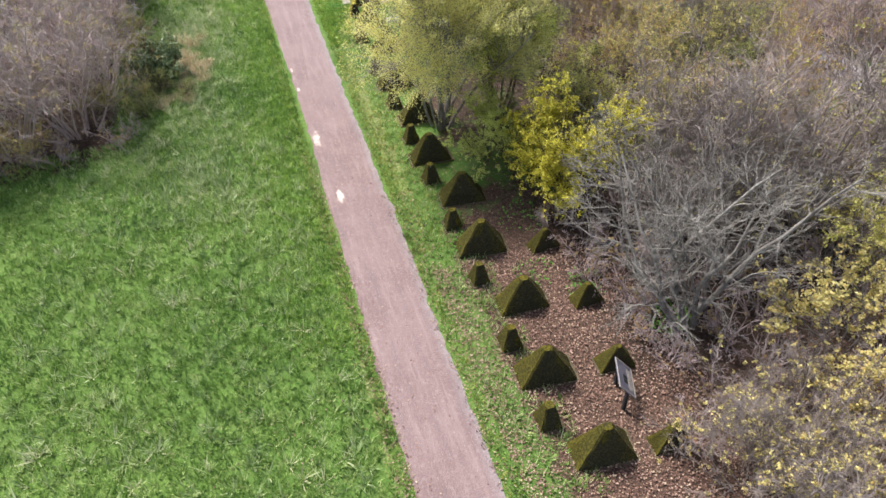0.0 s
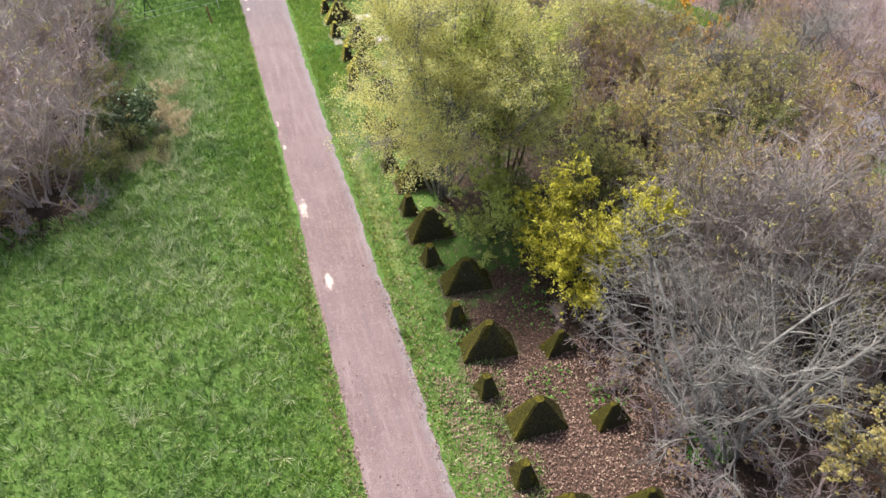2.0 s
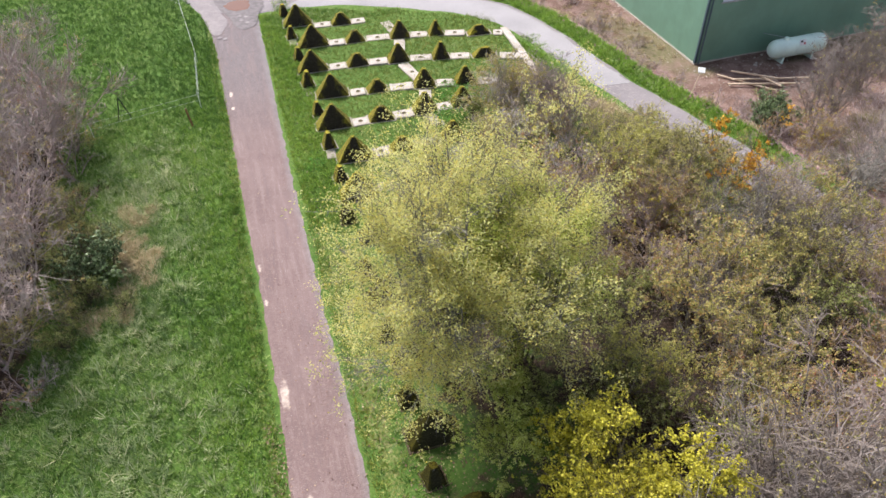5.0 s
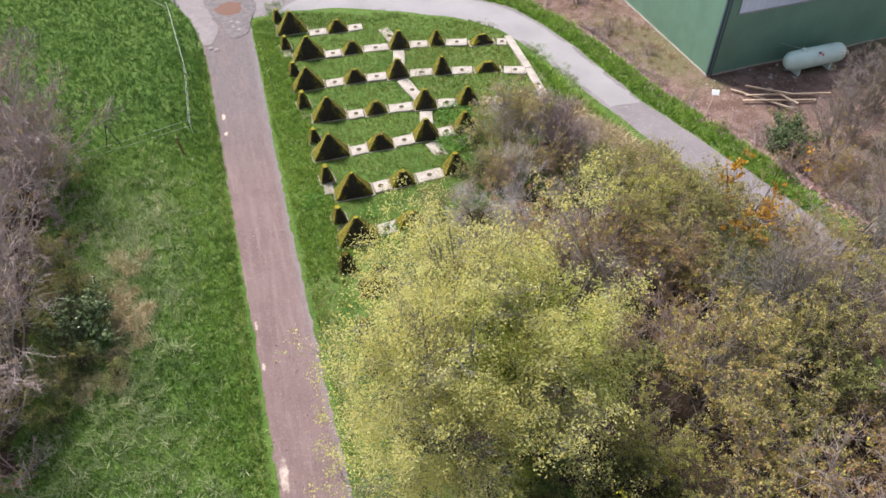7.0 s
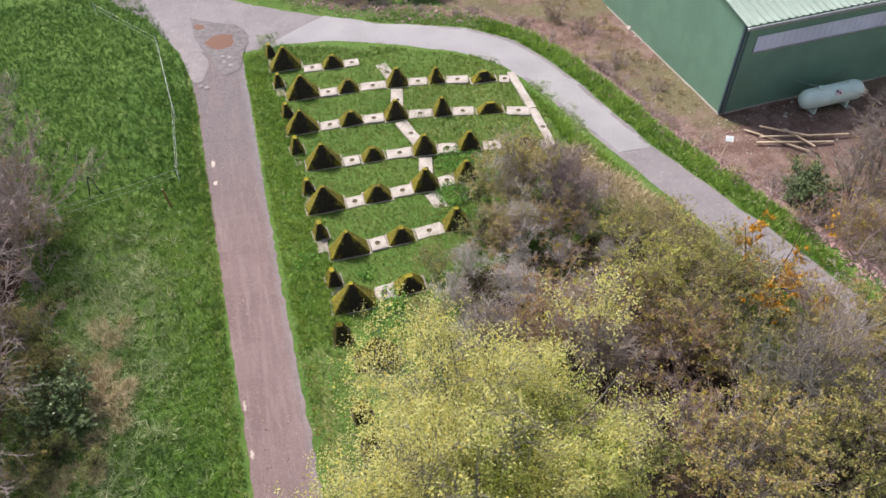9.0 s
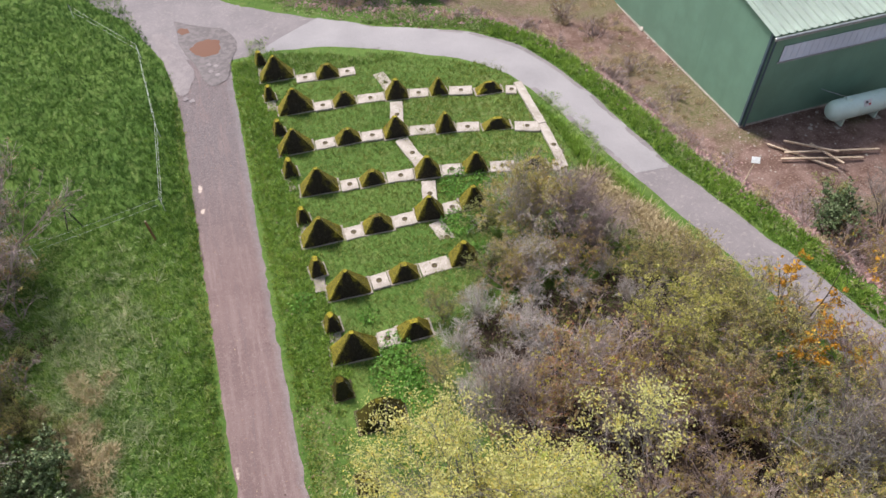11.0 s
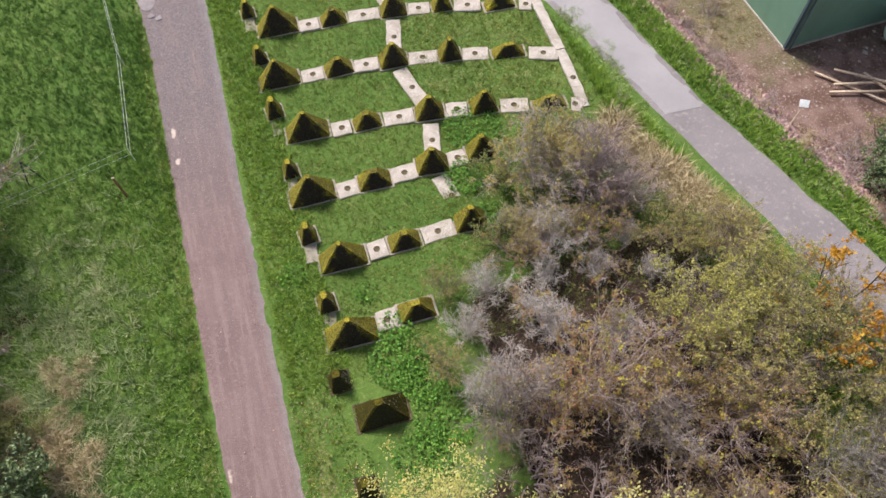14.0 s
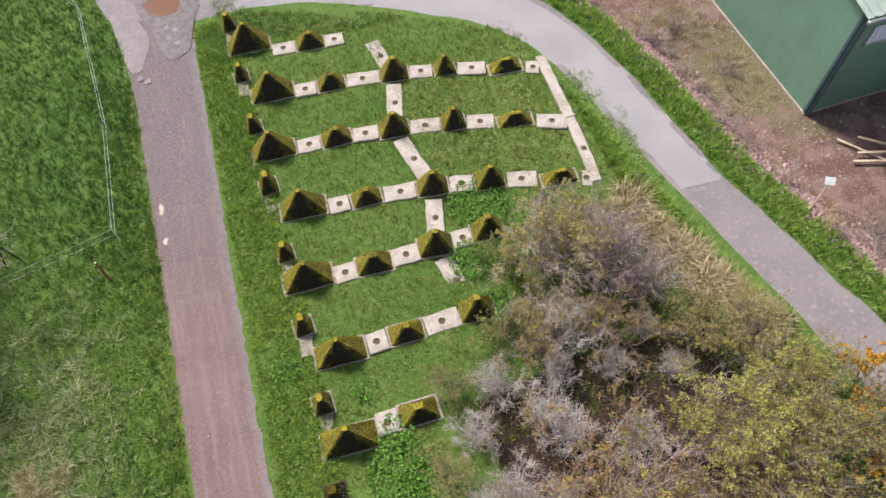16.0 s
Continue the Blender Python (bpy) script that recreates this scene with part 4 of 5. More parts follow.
def offshoots(rng, P, R, per, lo, hi, length, ang, ratio, k, up, wob, rmin):
    n, kk = P.shape[:2]
    idx = np.repeat(np.arange(n), per)
    t = rng.uniform(lo, hi, len(idx)) * (kk - 1.001)
    i, f = t.astype(int), (t % 1)[:, None]
    start = P[idx, i] * (1 - f) + P[idx, i + 1] * f
    d = unit(P[idx, i + 1] - P[idx, i])
    side = unit(np.cross(d, rng.normal(size=d.shape)))
    a = rng.uniform(ang * 0.6, ang * 1.25, len(idx))[:, None]
    r = np.maximum(R[idx, i] * ratio, rmin)
    ln = rng.uniform(*length, len(idx)) * (1.15 - 0.5 * t / kk)
    return shoots(rng, start, d * np.cos(a) + side * np.sin(a), ln, r, np.maximum(r * 0.35, rmin * 0.6), k, up, wob)


def tubes(sets, sides):
    Vs, Fs, base = [], [], 0
    for (P, R), s in zip(sets, sides):
        n, k = P.shape[:2]
        T = np.gradient(P, axis=1)
        T = unit(T)
        U = unit(np.cross(T, np.array([0.31, 0.87, 0.4])))
        W = np.cross(T, U)
        a = np.arange(s) * 2 * pi / s
        ring = P[:, :, None] + R[:, :, None, None] * (np.cos(a)[None, None, :, None] * U[:, :, None] + np.sin(a)[None, None, :, None] * W[:, :, None])
        Vs.append(ring.reshape(-1, 3))
        q = np.arange(s)
        b0 = (np.arange(n)[:, None, None] * k + np.arange(k - 1)[None, :, None]) * s
        F = np.stack([b0 + q, b0 + (q + 1) % s, b0 + s + (q + 1) % s, b0 + s + q], -1).reshape(-1, 4)
        Fs.append(F + base)
        base += n * k * s
    return np.concatenate(Vs), np.concatenate(Fs)


def blades_at(rng, C, size, slim, flat_):
    """Folded leaf quads at the places C; flat_ is how far they face upward."""
    n = len(C)
    N = unit(rng.normal(size=(n, 3)) + np.array([0, 0, flat_]))
    U = unit(np.cross(N, rng.normal(size=(n, 3))))
    W = np.cross(N, U)
    L = (size * rng.uniform(0.6, 1.35, n))[:, None]
    V = np.stack([C - U * L * 0.5, C + W * L * slim * 0.5 + N * L * 0.08, C + U * L * 0.5, C - W * L * slim * 0.5 + N * L * 0.08], 1)
    return V.reshape(-1, 3), np.arange(n * 4).reshape(n, 4)


def to_tris(F):
    return np.concatenate([F[:, [0, 1, 2]], F[:, [0, 2, 3]]])


def spikes(shoot):
    """Fine end twigs: slender three-sided points."""
    P, R = shoot
    a, b = P[:, 0], P[:, -1]
    T = unit(b - a)
    U = unit(np.cross(T, np.array([0.31, 0.87, 0.4])))
    W = np.cross(T, U)
    r = R[:, :1]
    V = np.stack([a + U * r, a + (-0.5 * U + 0.87 * W) * r, a + (-0.5 * U - 0.87 * W) * r, b], 1).reshape(-1, 3)
    i = np.arange(len(a))[:, None] * 4
    return V, np.concatenate([i + np.array([[0, 1, 3]]), i + np.array([[1, 2, 3]]), i + np.array([[2, 0, 3]])])


def joined(*meshes):
    Vs, Fs, n = [], [], 0
    for v, f in meshes:
        Vs.append(v)
        Fs.append(f + n)
        n += len(v)
    return np.concatenate(Vs), np.concatenate(Fs)


def leaf_spots(rng, sets, count, spread, low=0.25):
    """Leaf places in drifts along the shoots, with thin and bare stretches between."""
    P = np.concatenate([p.reshape(len(p), -1, 3)[:, int(low * p.shape[1]):].reshape(-1, 3) for p, _ in sets])
    x, y, z = P.T + rng.uniform(0, 6, (3, 1))
    drift = np.sin(2.1 * x + 1.4 * np.sin(1.3 * y + z)) + np.sin(1.9 * y + 1.2 * np.sin(1.5 * z)) + np.sin(1.7 * z + 1.3 * np.sin(1.2 * x))
    P = P[rng.uniform(0, 1, len(P)) < np.clip(0.55 + 0.34 * drift, 0.10, 1)]
    hubs = P[rng.integers(0, len(P), max(1, count // 9))]
    return hubs[rng.integers(0, len(hubs), count)] + rng.normal(0, spread, (count, 3))


def plant(kind, label, category, seed, h, stems, lean, spread, levels, bark, leaf, leaves, leaf_size, slim=0.62, twig=0.006, wob=0.12, thick=0.035, foot=0.25, flat_=0.8, up=0.05, group="", leaf2=None, low=0.2, knots=5):
    """A shrub or tree: stems from the foot, three orders of branches, twigs, and leaves on the outer shoots."""
    rng = np.random.default_rng(seed)
    az = rng.uniform(0, 2 * pi, stems)
    tilt = np.abs(rng.normal(0, lean, stems)) + lean * 0.3
    d = np.stack([np.cos(az) * np.sin(tilt), np.sin(az) * np.sin(tilt), np.cos(tilt)], 1)
    s0 = np.stack([np.cos(az) * foot, np.sin(az) * foot, np.full(stems, -0.15)], 1) * rng.uniform(0.3, 1, (stems, 1))
    s0[:, 2] = -0.15
    L = h * rng.uniform(0.66, 0.98, stems)
    st = shoots(rng, s0, d, L, np.full(stems, thick), np.full(stems, thick * 0.3), 9, up, wob)
    p1, p2, p3 = levels
    b1 = offshoots(rng, *st, p1, low, 0.97, (h * 0.24 * spread, h * 0.46 * spread), 0.85, 0.5, knots, 0.07, wob, twig * 1.5)
    b2 = offshoots(rng, *b1, p2, 0.15, 1.0, (h * 0.10 * spread, h * 0.24 * spread), 0.8, 0.6, max(3, knots - 3), 0.05, wob * 1.2, twig)
    b3 = offshoots(rng, *b2, p3, 0.1, 1.0, (h * 0.05, h * 0.13), 0.75, 0.7, 2, 0.05, wob, twig * 0.9)
    root = tagged(new(kind), label, category, group)
    part("trunk", np_mesh("trunk", *tubes([st, b1], [5, 3]), bark, True), None, root)
    V2, F2 = tubes([b2], [3])
    tagged(part("twig_mass", np_mesh("twig_mass", *joined((V2, to_tris(F2)), spikes(b3)), bark), None, root), kind="stuff")
    if leaves:
        part("crown", np_mesh("crown", *blades_at(rng, leaf_spots(rng, [b2, b3], leaves, h * 0.012), leaf_size, slim, flat_), leaf), None, root)
    if leaf2:
        mat2, n2, size2 = leaf2
        part("late_leaves", np_mesh("late_leaves", *blades_at(rng, leaf_spots(rng, [b2, b3], n2, h * 0.015), size2, slim, flat_), mat2), None, root)
    return root


def tuft(kind, label, category, seed, r, h, count, width, material, droop=0.5, group=""):
    """A tussock or clump of long arching blades."""
    rng = np.random.default_rng(seed)
    a, q = rng.uniform(0, 2 * pi, count), np.sqrt(rng.uniform(0, 1, count)) * r
    base = np.stack([np.cos(a) * q, np.sin(a) * q, np.full(count, -0.03)], 1)
    d = unit(np.stack([np.cos(a) * droop, np.sin(a) * droop, np.ones(count)], 1) + rng.normal(0, 0.35, (count, 3)))
    L = h * rng.uniform(0.5, 1.2, count)
    mid = base + d * L[:, None] * 0.55
    tip = mid + unit(d + np.array([0, 0, -0.8]) + rng.normal(0, 0.3, (count, 3))) * L[:, None] * 0.5
    w = unit(np.cross(d, rng.normal(size=d.shape))) * width
    V = np.stack([base - w, base + w, mid + w * 0.8, mid - w * 0.8, tip], 1).reshape(-1, 3)
    i = np.arange(count)[:, None] * 5
    F = np.concatenate([i + np.array([[0, 1, 2]]), i + np.array([[0, 2, 3]]), i + np.array([[3, 2, 4]])])
    root = tagged(new(kind), label, category, group)
    me = np_mesh("clump", V, F, material)
    me.attributes.new("tint", "FLOAT", "POINT").data.foreach_set("value", np.repeat(rng.uniform(0.25, 0.95, count), 5).astype(np.float32))
    tagged(part("clump", me, None, root), kind="stuff")
    return root


placed = set()


def stand_at(src, x, y, rz=0.0, s=1.0, sz=None):
    m = Matrix.LocRotScale((x, y, gz(x, y)), Euler((0, 0, radians(rz))), (s, s, sz or s))
    if src.name in placed:
        return copy_thing(src, m)
    placed.add(src.name)
    src.matrix_basis = m
    return src


# single trees and shrubs
willow = plant("willow_tree", "tall many-stemmed willow with thinning yellow-green leaves", "tree", 21, 10.6, 13, 0.20, 0.77, (9, 8, 6), BARK_GREY, LEAF_WILLOW, 145000, 0.076, 0.5, 0.008, 0.09, 0.075, 0.5, flat_=1.1, low=0.4)
stand_at(willow, 5.95, 34.3, 20, 0.95)
lime = plant("young_tree", "bushy young tree with dense lemon-green leaves", "tree", 22, 9.0, 8, 0.10, 0.5, (9, 8, 6), BARK_DARK, LEAF_LIME, 72000, 0.076, 0.5, 0.007, 0.09, 0.06, 0.4, flat_=1.3, low=0.3)
stand_at(lime, 8.6, 33.7, 80, 0.94)
under = plant("shrub", "low yellow-green shrub leaning over the teeth", "shrub", 23, 4.0, 10, 0.45, 0.9, (6, 6, 5), BARK_DARK, LEAF_LIME, 18000, 0.08, 0.6, 0.006)
stand_at(under, 7.0, 30.9, 10, 0.82)
yellow = plant("shrub", "bright yellow autumn shrub in full leaf", "shrub", 24, 4.9, 11, 0.33, 0.9, (7, 6, 5), BARK_DARK, LEAF_YELLOW, 34000, 0.082, 0.7, 0.006)
stand_at(yellow, 9.4, 27.6, 0, 1.0)
birch = plant("bare_tree", "leafless spreading tree with pale lichen-grey branches", "tree", 25, 8.3, 7, 0.42, 0.95, (11, 8, 6), BARK_GREY, None, 0, 0, twig=0.007, wob=0.22, thick=0.105, foot=0.35, up=0.10, low=0.12, knots=8)
stand_at(birch, 10.0, 19.3, 40)
oak = plant("oak_sapling", "young oak with pale yellow and tan leaves", "tree", 26, 4.3, 8, 0.5, 1.0, (6, 6, 4), BARK_GREY, LEAF_PALE, 7500, 0.11, 0.7, 0.008, 0.14, 0.04, 0.4, 1.2)
stand_at(oak, 14.5, 17.2, 0, 0.9)
stand_at(oak, 17.0, 20.8, 130, 1.0)
stand_at(oak, 13.2, 14.0, 220, 0.8)
fringe = plant("shrub", "twiggy grey shrub with a few small yellow leaves", "shrub", 27, 3.2, 16, 0.5, 1.0, (7, 6, 4), BARK_TWIG, LEAF_PALE, 2600, 0.075, 0.7, 0.007, 0.16, 0.02, 0.6)
for x, y, r, s in ((8.6, 13.5, 0, 1.0), (10.2, 13.2, 100, 1.0), (9.6, 15.0, 200, 0.85), (7.6, 11.6, 300, 1.0), (11.4, 15.2, 30, 0.9), (10.5, 11.5, 60, 1.1), (13.5, 12.0, 160, 1.1)):
    stand_at(fringe, x, y, r, s)

bramble = plant("bramble", "low tangle of dark brown bramble stems with withered leaves", "bramble", 28, 1.5, 11, 0.8, 1.2, (5, 5, 3), BARK_PURPLE, LEAF_RUST, 420, 0.09, twig=0.006, wob=0.22, group="brambles")
for x, y, r, s in ((9.0, 21.4, 0, 1.0), (11.6, 17.4, 60, 1.0), (12.6, 19.0, 120, 1.1), (10.8, 22.6, 200, 1.0), (13.6, 21.0, 250, 1.1), (9.4, 17.0, 310, 0.9), (15.2, 18.2, 20, 1.2), (14.6, 15.4, 80, 1.1), (16.8, 16.4, 140, 1.2),
                   (8.2, 23.8, 30, 0.9), (11.0, 26.0, 100, 1.0), (16.0, 20.0, 160, 1.2), (18.0, 22.8, 220, 1.2), (8.0, 15.8, 280, 0.8), (8.0, 22.4, 130, 0.7), (9.0, 25.0, 10, 0.9), (7.9, 25.8, 210, 0.7), (8.8, 19.6, 260, 0.8), (8.6, 18.4, 40, 0.8), (8.4, 20.4, 90, 0.7), (10.6, 20.8, 170, 1.0), (11.2, 18.8, 230, 1.0), (9.8, 23.4, 320, 1.0), (12.0, 21.0, 75, 1.1), (10.2, 16.2, 15, 0.8), (-8.9, 38.2, 10, 1.0), (-11.6, 37.4, 70, 1.0), (-14.4, 36.8, 130, 1.1), (-7.9, 48.6, 200, 1.0), (-8.2, 52.2, 260, 1.0)):
    stand_at(bramble, x, y, r, s)

# thicket kinds
grey = plant("shrub", "dense leafless shrub of silvery grey twigs", "shrub", 31, 4.4, 16, 0.36, 0.9, (7, 6, 3), BARK_PALE, LEAF_RUST, 700, 0.10, twig=0.009, group="thicket shrubs")
bare = plant("shrub", "leafless brownish-grey thicket shrub with upright twigs", "shrub", 32, 4.8, 13, 0.32, 0.9, (6, 6, 4), BARK_TWIG, LEAF_OLIVE, 600, 0.075, twig=0.009, group="thicket shrubs")
olive = plant("shrub", "half-bare thicket shrub with olive and brown leaves", "shrub", 33, 4.6, 12, 0.42, 0.95, (6, 6, 3), BARK_TWIG, LEAF_OLIVE, 8500, 0.078, twig=0.006, group="thicket shrubs")
green = plant("shrub", "rounded thicket shrub with dull green small leaves", "shrub", 34, 3.6, 11, 0.48, 0.95, (6, 6, 4), BARK_DARK, LEAF_GREEN, 7500, 0.07, twig=0.006, group="thicket shrubs")
rust = plant("shrub", "tangled thicket shrub with scattered rusty and yellow leaves", "shrub", 35, 4.2, 12, 0.45, 1.0, (6, 6, 4), BARK_PURPLE, LEAF_RUST, 7500, 0.075, twig=0.006, group="thicket shrubs", leaf2=(LEAF_YELLOW, 500, 0.09))
mellow = plant("shrub", "thicket shrub with soft yellow-green autumn leaves", "shrub", 36, 4.4, 12, 0.4, 0.95, (6, 6, 4), BARK_TWIG, LEAF_MELLOW, 8500, 0.075, twig=0.006, group="thicket shrubs")

# near part of the thicket, behind the bare tree
for src, x, y, r, s in ((bare, 12.6, 22.8, 0, 1.2), (bare, 14.8, 24.6, 90, 1.2), (bare, 13.4, 25.6, 40, 1.1), (bare, 16.8, 22.4, 200, 1.25), (rust, 18.5, 25, 20, 1.1), (bare, 19.0, 20.5, 130, 1.2),
                        (mellow, 17.5, 18.6, 60, 1.1), (bare, 11.8, 24.6, 250, 1.0), (rust, 16.2, 27.0, 300, 1.1), (green, 12.4, 28.4, 10, 1.0), (olive, 14.3, 29.0, 70, 1.0), (rust, 20.5, 28, 150, 1.0),
                        (green, 10.0, 30.3, 90, 0.95), (mellow, 11.6, 31.6, 160, 0.8), (green, 8.6, 30.4, 200, 0.8), (green, 12.6, 33.8, 100, 0.85), (olive, 16.6, 31.2, 30, 0.95), (green, 18.4, 30.8, 80, 1.0),
                        (olive, 14.9, 32.4, 210, 1.15), (rust, 13.0, 36.2, 0, 0.66), (rust, 15.2, 35.2, 40, 0.7), (olive, 17.4, 34.2, 160, 0.85), (green, 19.2, 33.2, 240, 0.9), (bramble, 11.2, 37.2, 70, 1.2),
                        (rust, 16.6, 37.6, 120, 0.8), (olive, 18.8, 36.0, 310, 0.8), (olive, 21.2, 33.4, 10, 1.0), (rust, 22.2, 30.6, 60, 0.9), (bare, 23.6, 27.5, 0, 1.1), (bare, 22.4, 24.0, 200, 1.1)):
    stand_at(src, x, y, r, s)
# far part of the thicket, up to the plot
for src, x, y, r, s in ((rust, 12.4, 46.8, 20, 0.5), (grey, 13.8, 46.9, 80, 0.55), (rust, 15.4, 46.4, 150, 0.6), (grey, 16.6, 46.2, 10, 0.5), (olive, 14.6, 47.6, 60, 0.45), (olive, 18.0, 45.6, 100, 0.5), (grey, 9.3, 44.4, 0, 0.74), (grey, 10.7, 45.9, 120, 0.78), (grey, 10.0, 42.4, 200, 0.84), (grey, 9.0, 42.0, 90, 0.66), (grey, 11.7, 44.6, 250, 0.76), (grey, 12.3, 43.4, 40, 0.85), (grey, 13.0, 45.6, 90, 0.6), (olive, 9.2, 46.2, 310, 0.36), (olive, 8.2, 43.6, 60, 0.4), (rust, 12.8, 41.2, 300, 0.95),
                        (rust, 11.0, 40.4, 70, 0.7), (grey, 14.4, 42.4, 10, 0.8), (mellow, 16.2, 41.9, 200, 0.92), (rust, 15.0, 39.8, 140, 0.85), (olive, 17.6, 40.2, 50, 0.85), (olive, 19.2, 39.0, 260, 0.9),
                        (bare, 13.4, 38.8, 180, 0.62), (olive, 20.2, 41.2, 20, 0.8), (mellow, 18.6, 42.6, 130, 0.75), (grey, 14.9, 45.2, 30, 0.6), (grey, 17.0, 44.6, 150, 0.55), (olive, 19.4, 44.2, 220, 0.6),
                        (bare, 9.4, 40.6, 260, 0.7), (rust, 17.0, 39.0, 340, 0.8), (bare, 20.8, 36.0, 80, 0.85), (olive, 22.4, 36.6, 190, 0.85), (bramble, 9.4, 38.8, 45, 1.1), (mellow, 21.6, 42.8, 75, 0.5), (olive, 22.6, 40.8, 15, 0.6), (rust, 23.2, 38.4, 85, 0.7), (mellow, 24.2, 36.0, 185, 0.6), (olive, 20.6, 45.4, 285, 0.4), (rust, 23.8, 33.4, 45, 0.9)):
    stand_at(src, x, y, r, s)
orange = plant("young_tree", "small tree with glowing orange autumn leaves", "tree", 37, 4.0, 6, 0.3, 0.8, (5, 5, 4), BARK_DARK, LEAF_ORANGE, 3000, 0.115)
stand_at(orange, 22.5, 40.7, 0, 1.15)
lean = plant("bare_tree", "leafless pale tree with a forked trunk above the thicket", "tree", 38, 5.8, 5, 0.5, 1.0, (8, 7, 5), BARK_GREY, None, 0, 0, twig=0.009, wob=0.24, thick=0.085, up=0.02, low=0.3, knots=7)
stand_at(lean, 19.7, 36.0, 0, 0.95)
stand_at(lean, 15.4, 33.2, 140, 0.62)
stand_at(lean, 25.6, 37.6, 60, 1.0)
roundb = plant("shrub", "rounded shrub of olive leaves beside the plot", "shrub", 39, 3.7, 22, 0.42, 0.85, (7, 6, 5), BARK_HEDGE, LEAF_OLIVE, 15000, 0.07, twig=0.006)
stand_at(roundb, 14.4, 50.0, 0, 1.06)
purple = plant("shrub", "rounded leafless shrub of purple-brown twigs", "shrub", 40, 3.5, 22, 0.45, 0.9, (7, 7, 6), BARK_PURPLE, LEAF_RUST, 250, 0.09, twig=0.006)
stand_at(purple, 16.2, 49.2, 0, 0.98)
stand_at(purple, 17.2, 47.8, 100, 0.75)
stand_at(roundb, 13.0, 47.6, 190, 0.55)
for x, y, r, s in ((12.6, 50.6, 0, 0.5), (11.7, 47.9, 60, 0.5), (15.2, 52.2, 140, 0.45), (16.8, 51.6, 220, 0.4), (18.6, 46.0, 10, 0.6)):
    stand_at(green, x, y, r, s)
ivy = plant("shrub", "dark evergreen shrub with glossy leaves at the hedge foot", "shrub", 41, 2.3, 12, 0.5, 1.0, (5, 5, 4), BARK_DARK, LEAF_HOLLY, 5500, 0.12, 0.6)
stand_at(ivy, -6.5, 44.3, 0, 0.95)
stand_at(ivy, -7.4, 43.2, 90, 0.8)
stand_at(ivy, 29.4, 46.6, 30, 1.0)
stand_at(ivy, 28.2, 45.2, 130, 0.9)

# hedge of bare trees across the meadow
hedge = plant("hedge_tree", "tall leafless hedge tree with fine grey-brown twigs", "tree", 51, 6.6, 14, 0.34, 0.9, (7, 6, 4), BARK_HEDGE, LEAF_OLIVE, 2200, 0.085, twig=0.011, thick=0.055, foot=0.8, group="hedge")
hedge2 = plant("hedge_tree", "tall leafless hedge tree with dense purple-brown twigs", "tree", 52, 6.0, 15, 0.38, 0.95, (7, 6, 4), BARK_PURPLE, LEAF_RUST, 1500, 0.085, twig=0.011, thick=0.055, foot=0.8, group="hedge")
rr = random.Random(5)
for k, (x, y) in enumerate([(-10.6, 39.6), (-13.6, 38.8), (-16.8, 38.4), (-20.2, 38.6), (-23.8, 38.2), (-9.8, 42.6), (-13.0, 42.6), (-16.6, 42.4), (-20.4, 42.6), (-10.0, 46.6), (-13.6, 46.6), (-17.4, 46.8), (-9.6, 53.2), (-11.2, 50.2),
                            (-14.8, 50.8), (-10.2, 56.8), (-13.4, 54.6), (-17.2, 54.6), (-12.2, 60.2), (-15.8, 58.6), (-20.0, 57.0), (-21.0, 50.5), (-16.0, 62.6)]):
    stand_at(hedge if (k * 7) % 3 else hedge2, x, y, rr.uniform(0, 360), rr.uniform(0.86, 1.04))
for x, y, s in ((-7.9, 49.6, 0.3), (-7.2, 46.4, 0.4), (-8.2, 44.4, 0.5), (-6.4, 45.8, 0.34), (-5.6, 41.2, 0.3), (-7.0, 42.0, 0.42), (-7.6, 40.0, 0.4), (-7.8, 47.6, 0.36)):
    stand_at(green, x, y, rr.uniform(0, 360), s)
for x, y, s in ((-9.2, 40.4, 0.5), (-8.3, 45.9, 0.4), (-8.6, 47.6, 0.5), (-7.6, 41.4, 0.4), (-12.4, 37.4, 0.5), (-16.0, 36.9, 0.45), (-8.4, 54.4, 0.5)):
    stand_at(olive, x, y, rr.uniform(0, 360), s)

# bushes by the lane and the hall
for src, x, y, s in ((bare, 31.5, 45.0, 0.75), (bare, 34.2, 46.4, 0.75), (bare, 37.0, 47.8, 0.8), (bare, 40.0, 48.6, 0.9), (hedge2, 34.5, 42.0, 0.75), (hedge2, 31.0, 40.4, 0.7), (hedge2, 38.5, 43.0, 0.8), (hedge2, 28.6, 36.4, 0.7),
                     (rust, 29.2, 43.0, 0.7), (hedge2, 33.0, 37.0, 0.8), (hedge2, 43.0, 46.0, 0.8), (rust, 30.6, 34.0, 0.9), (green, 30.8, 47.8, 0.45)):
    stand_at(src, x, y, rr.uniform(0, 360), s)
holly = [(6.4, 77.6), (8.6, 76.2), (10.8, 75.0), (13.0, 73.9), (15.2, 73.2), (17.2, 73.0)]
for k, (x, y) in enumerate(holly):
    stand_at(ivy, x, y, rr.uniform(0, 360), 1.0)

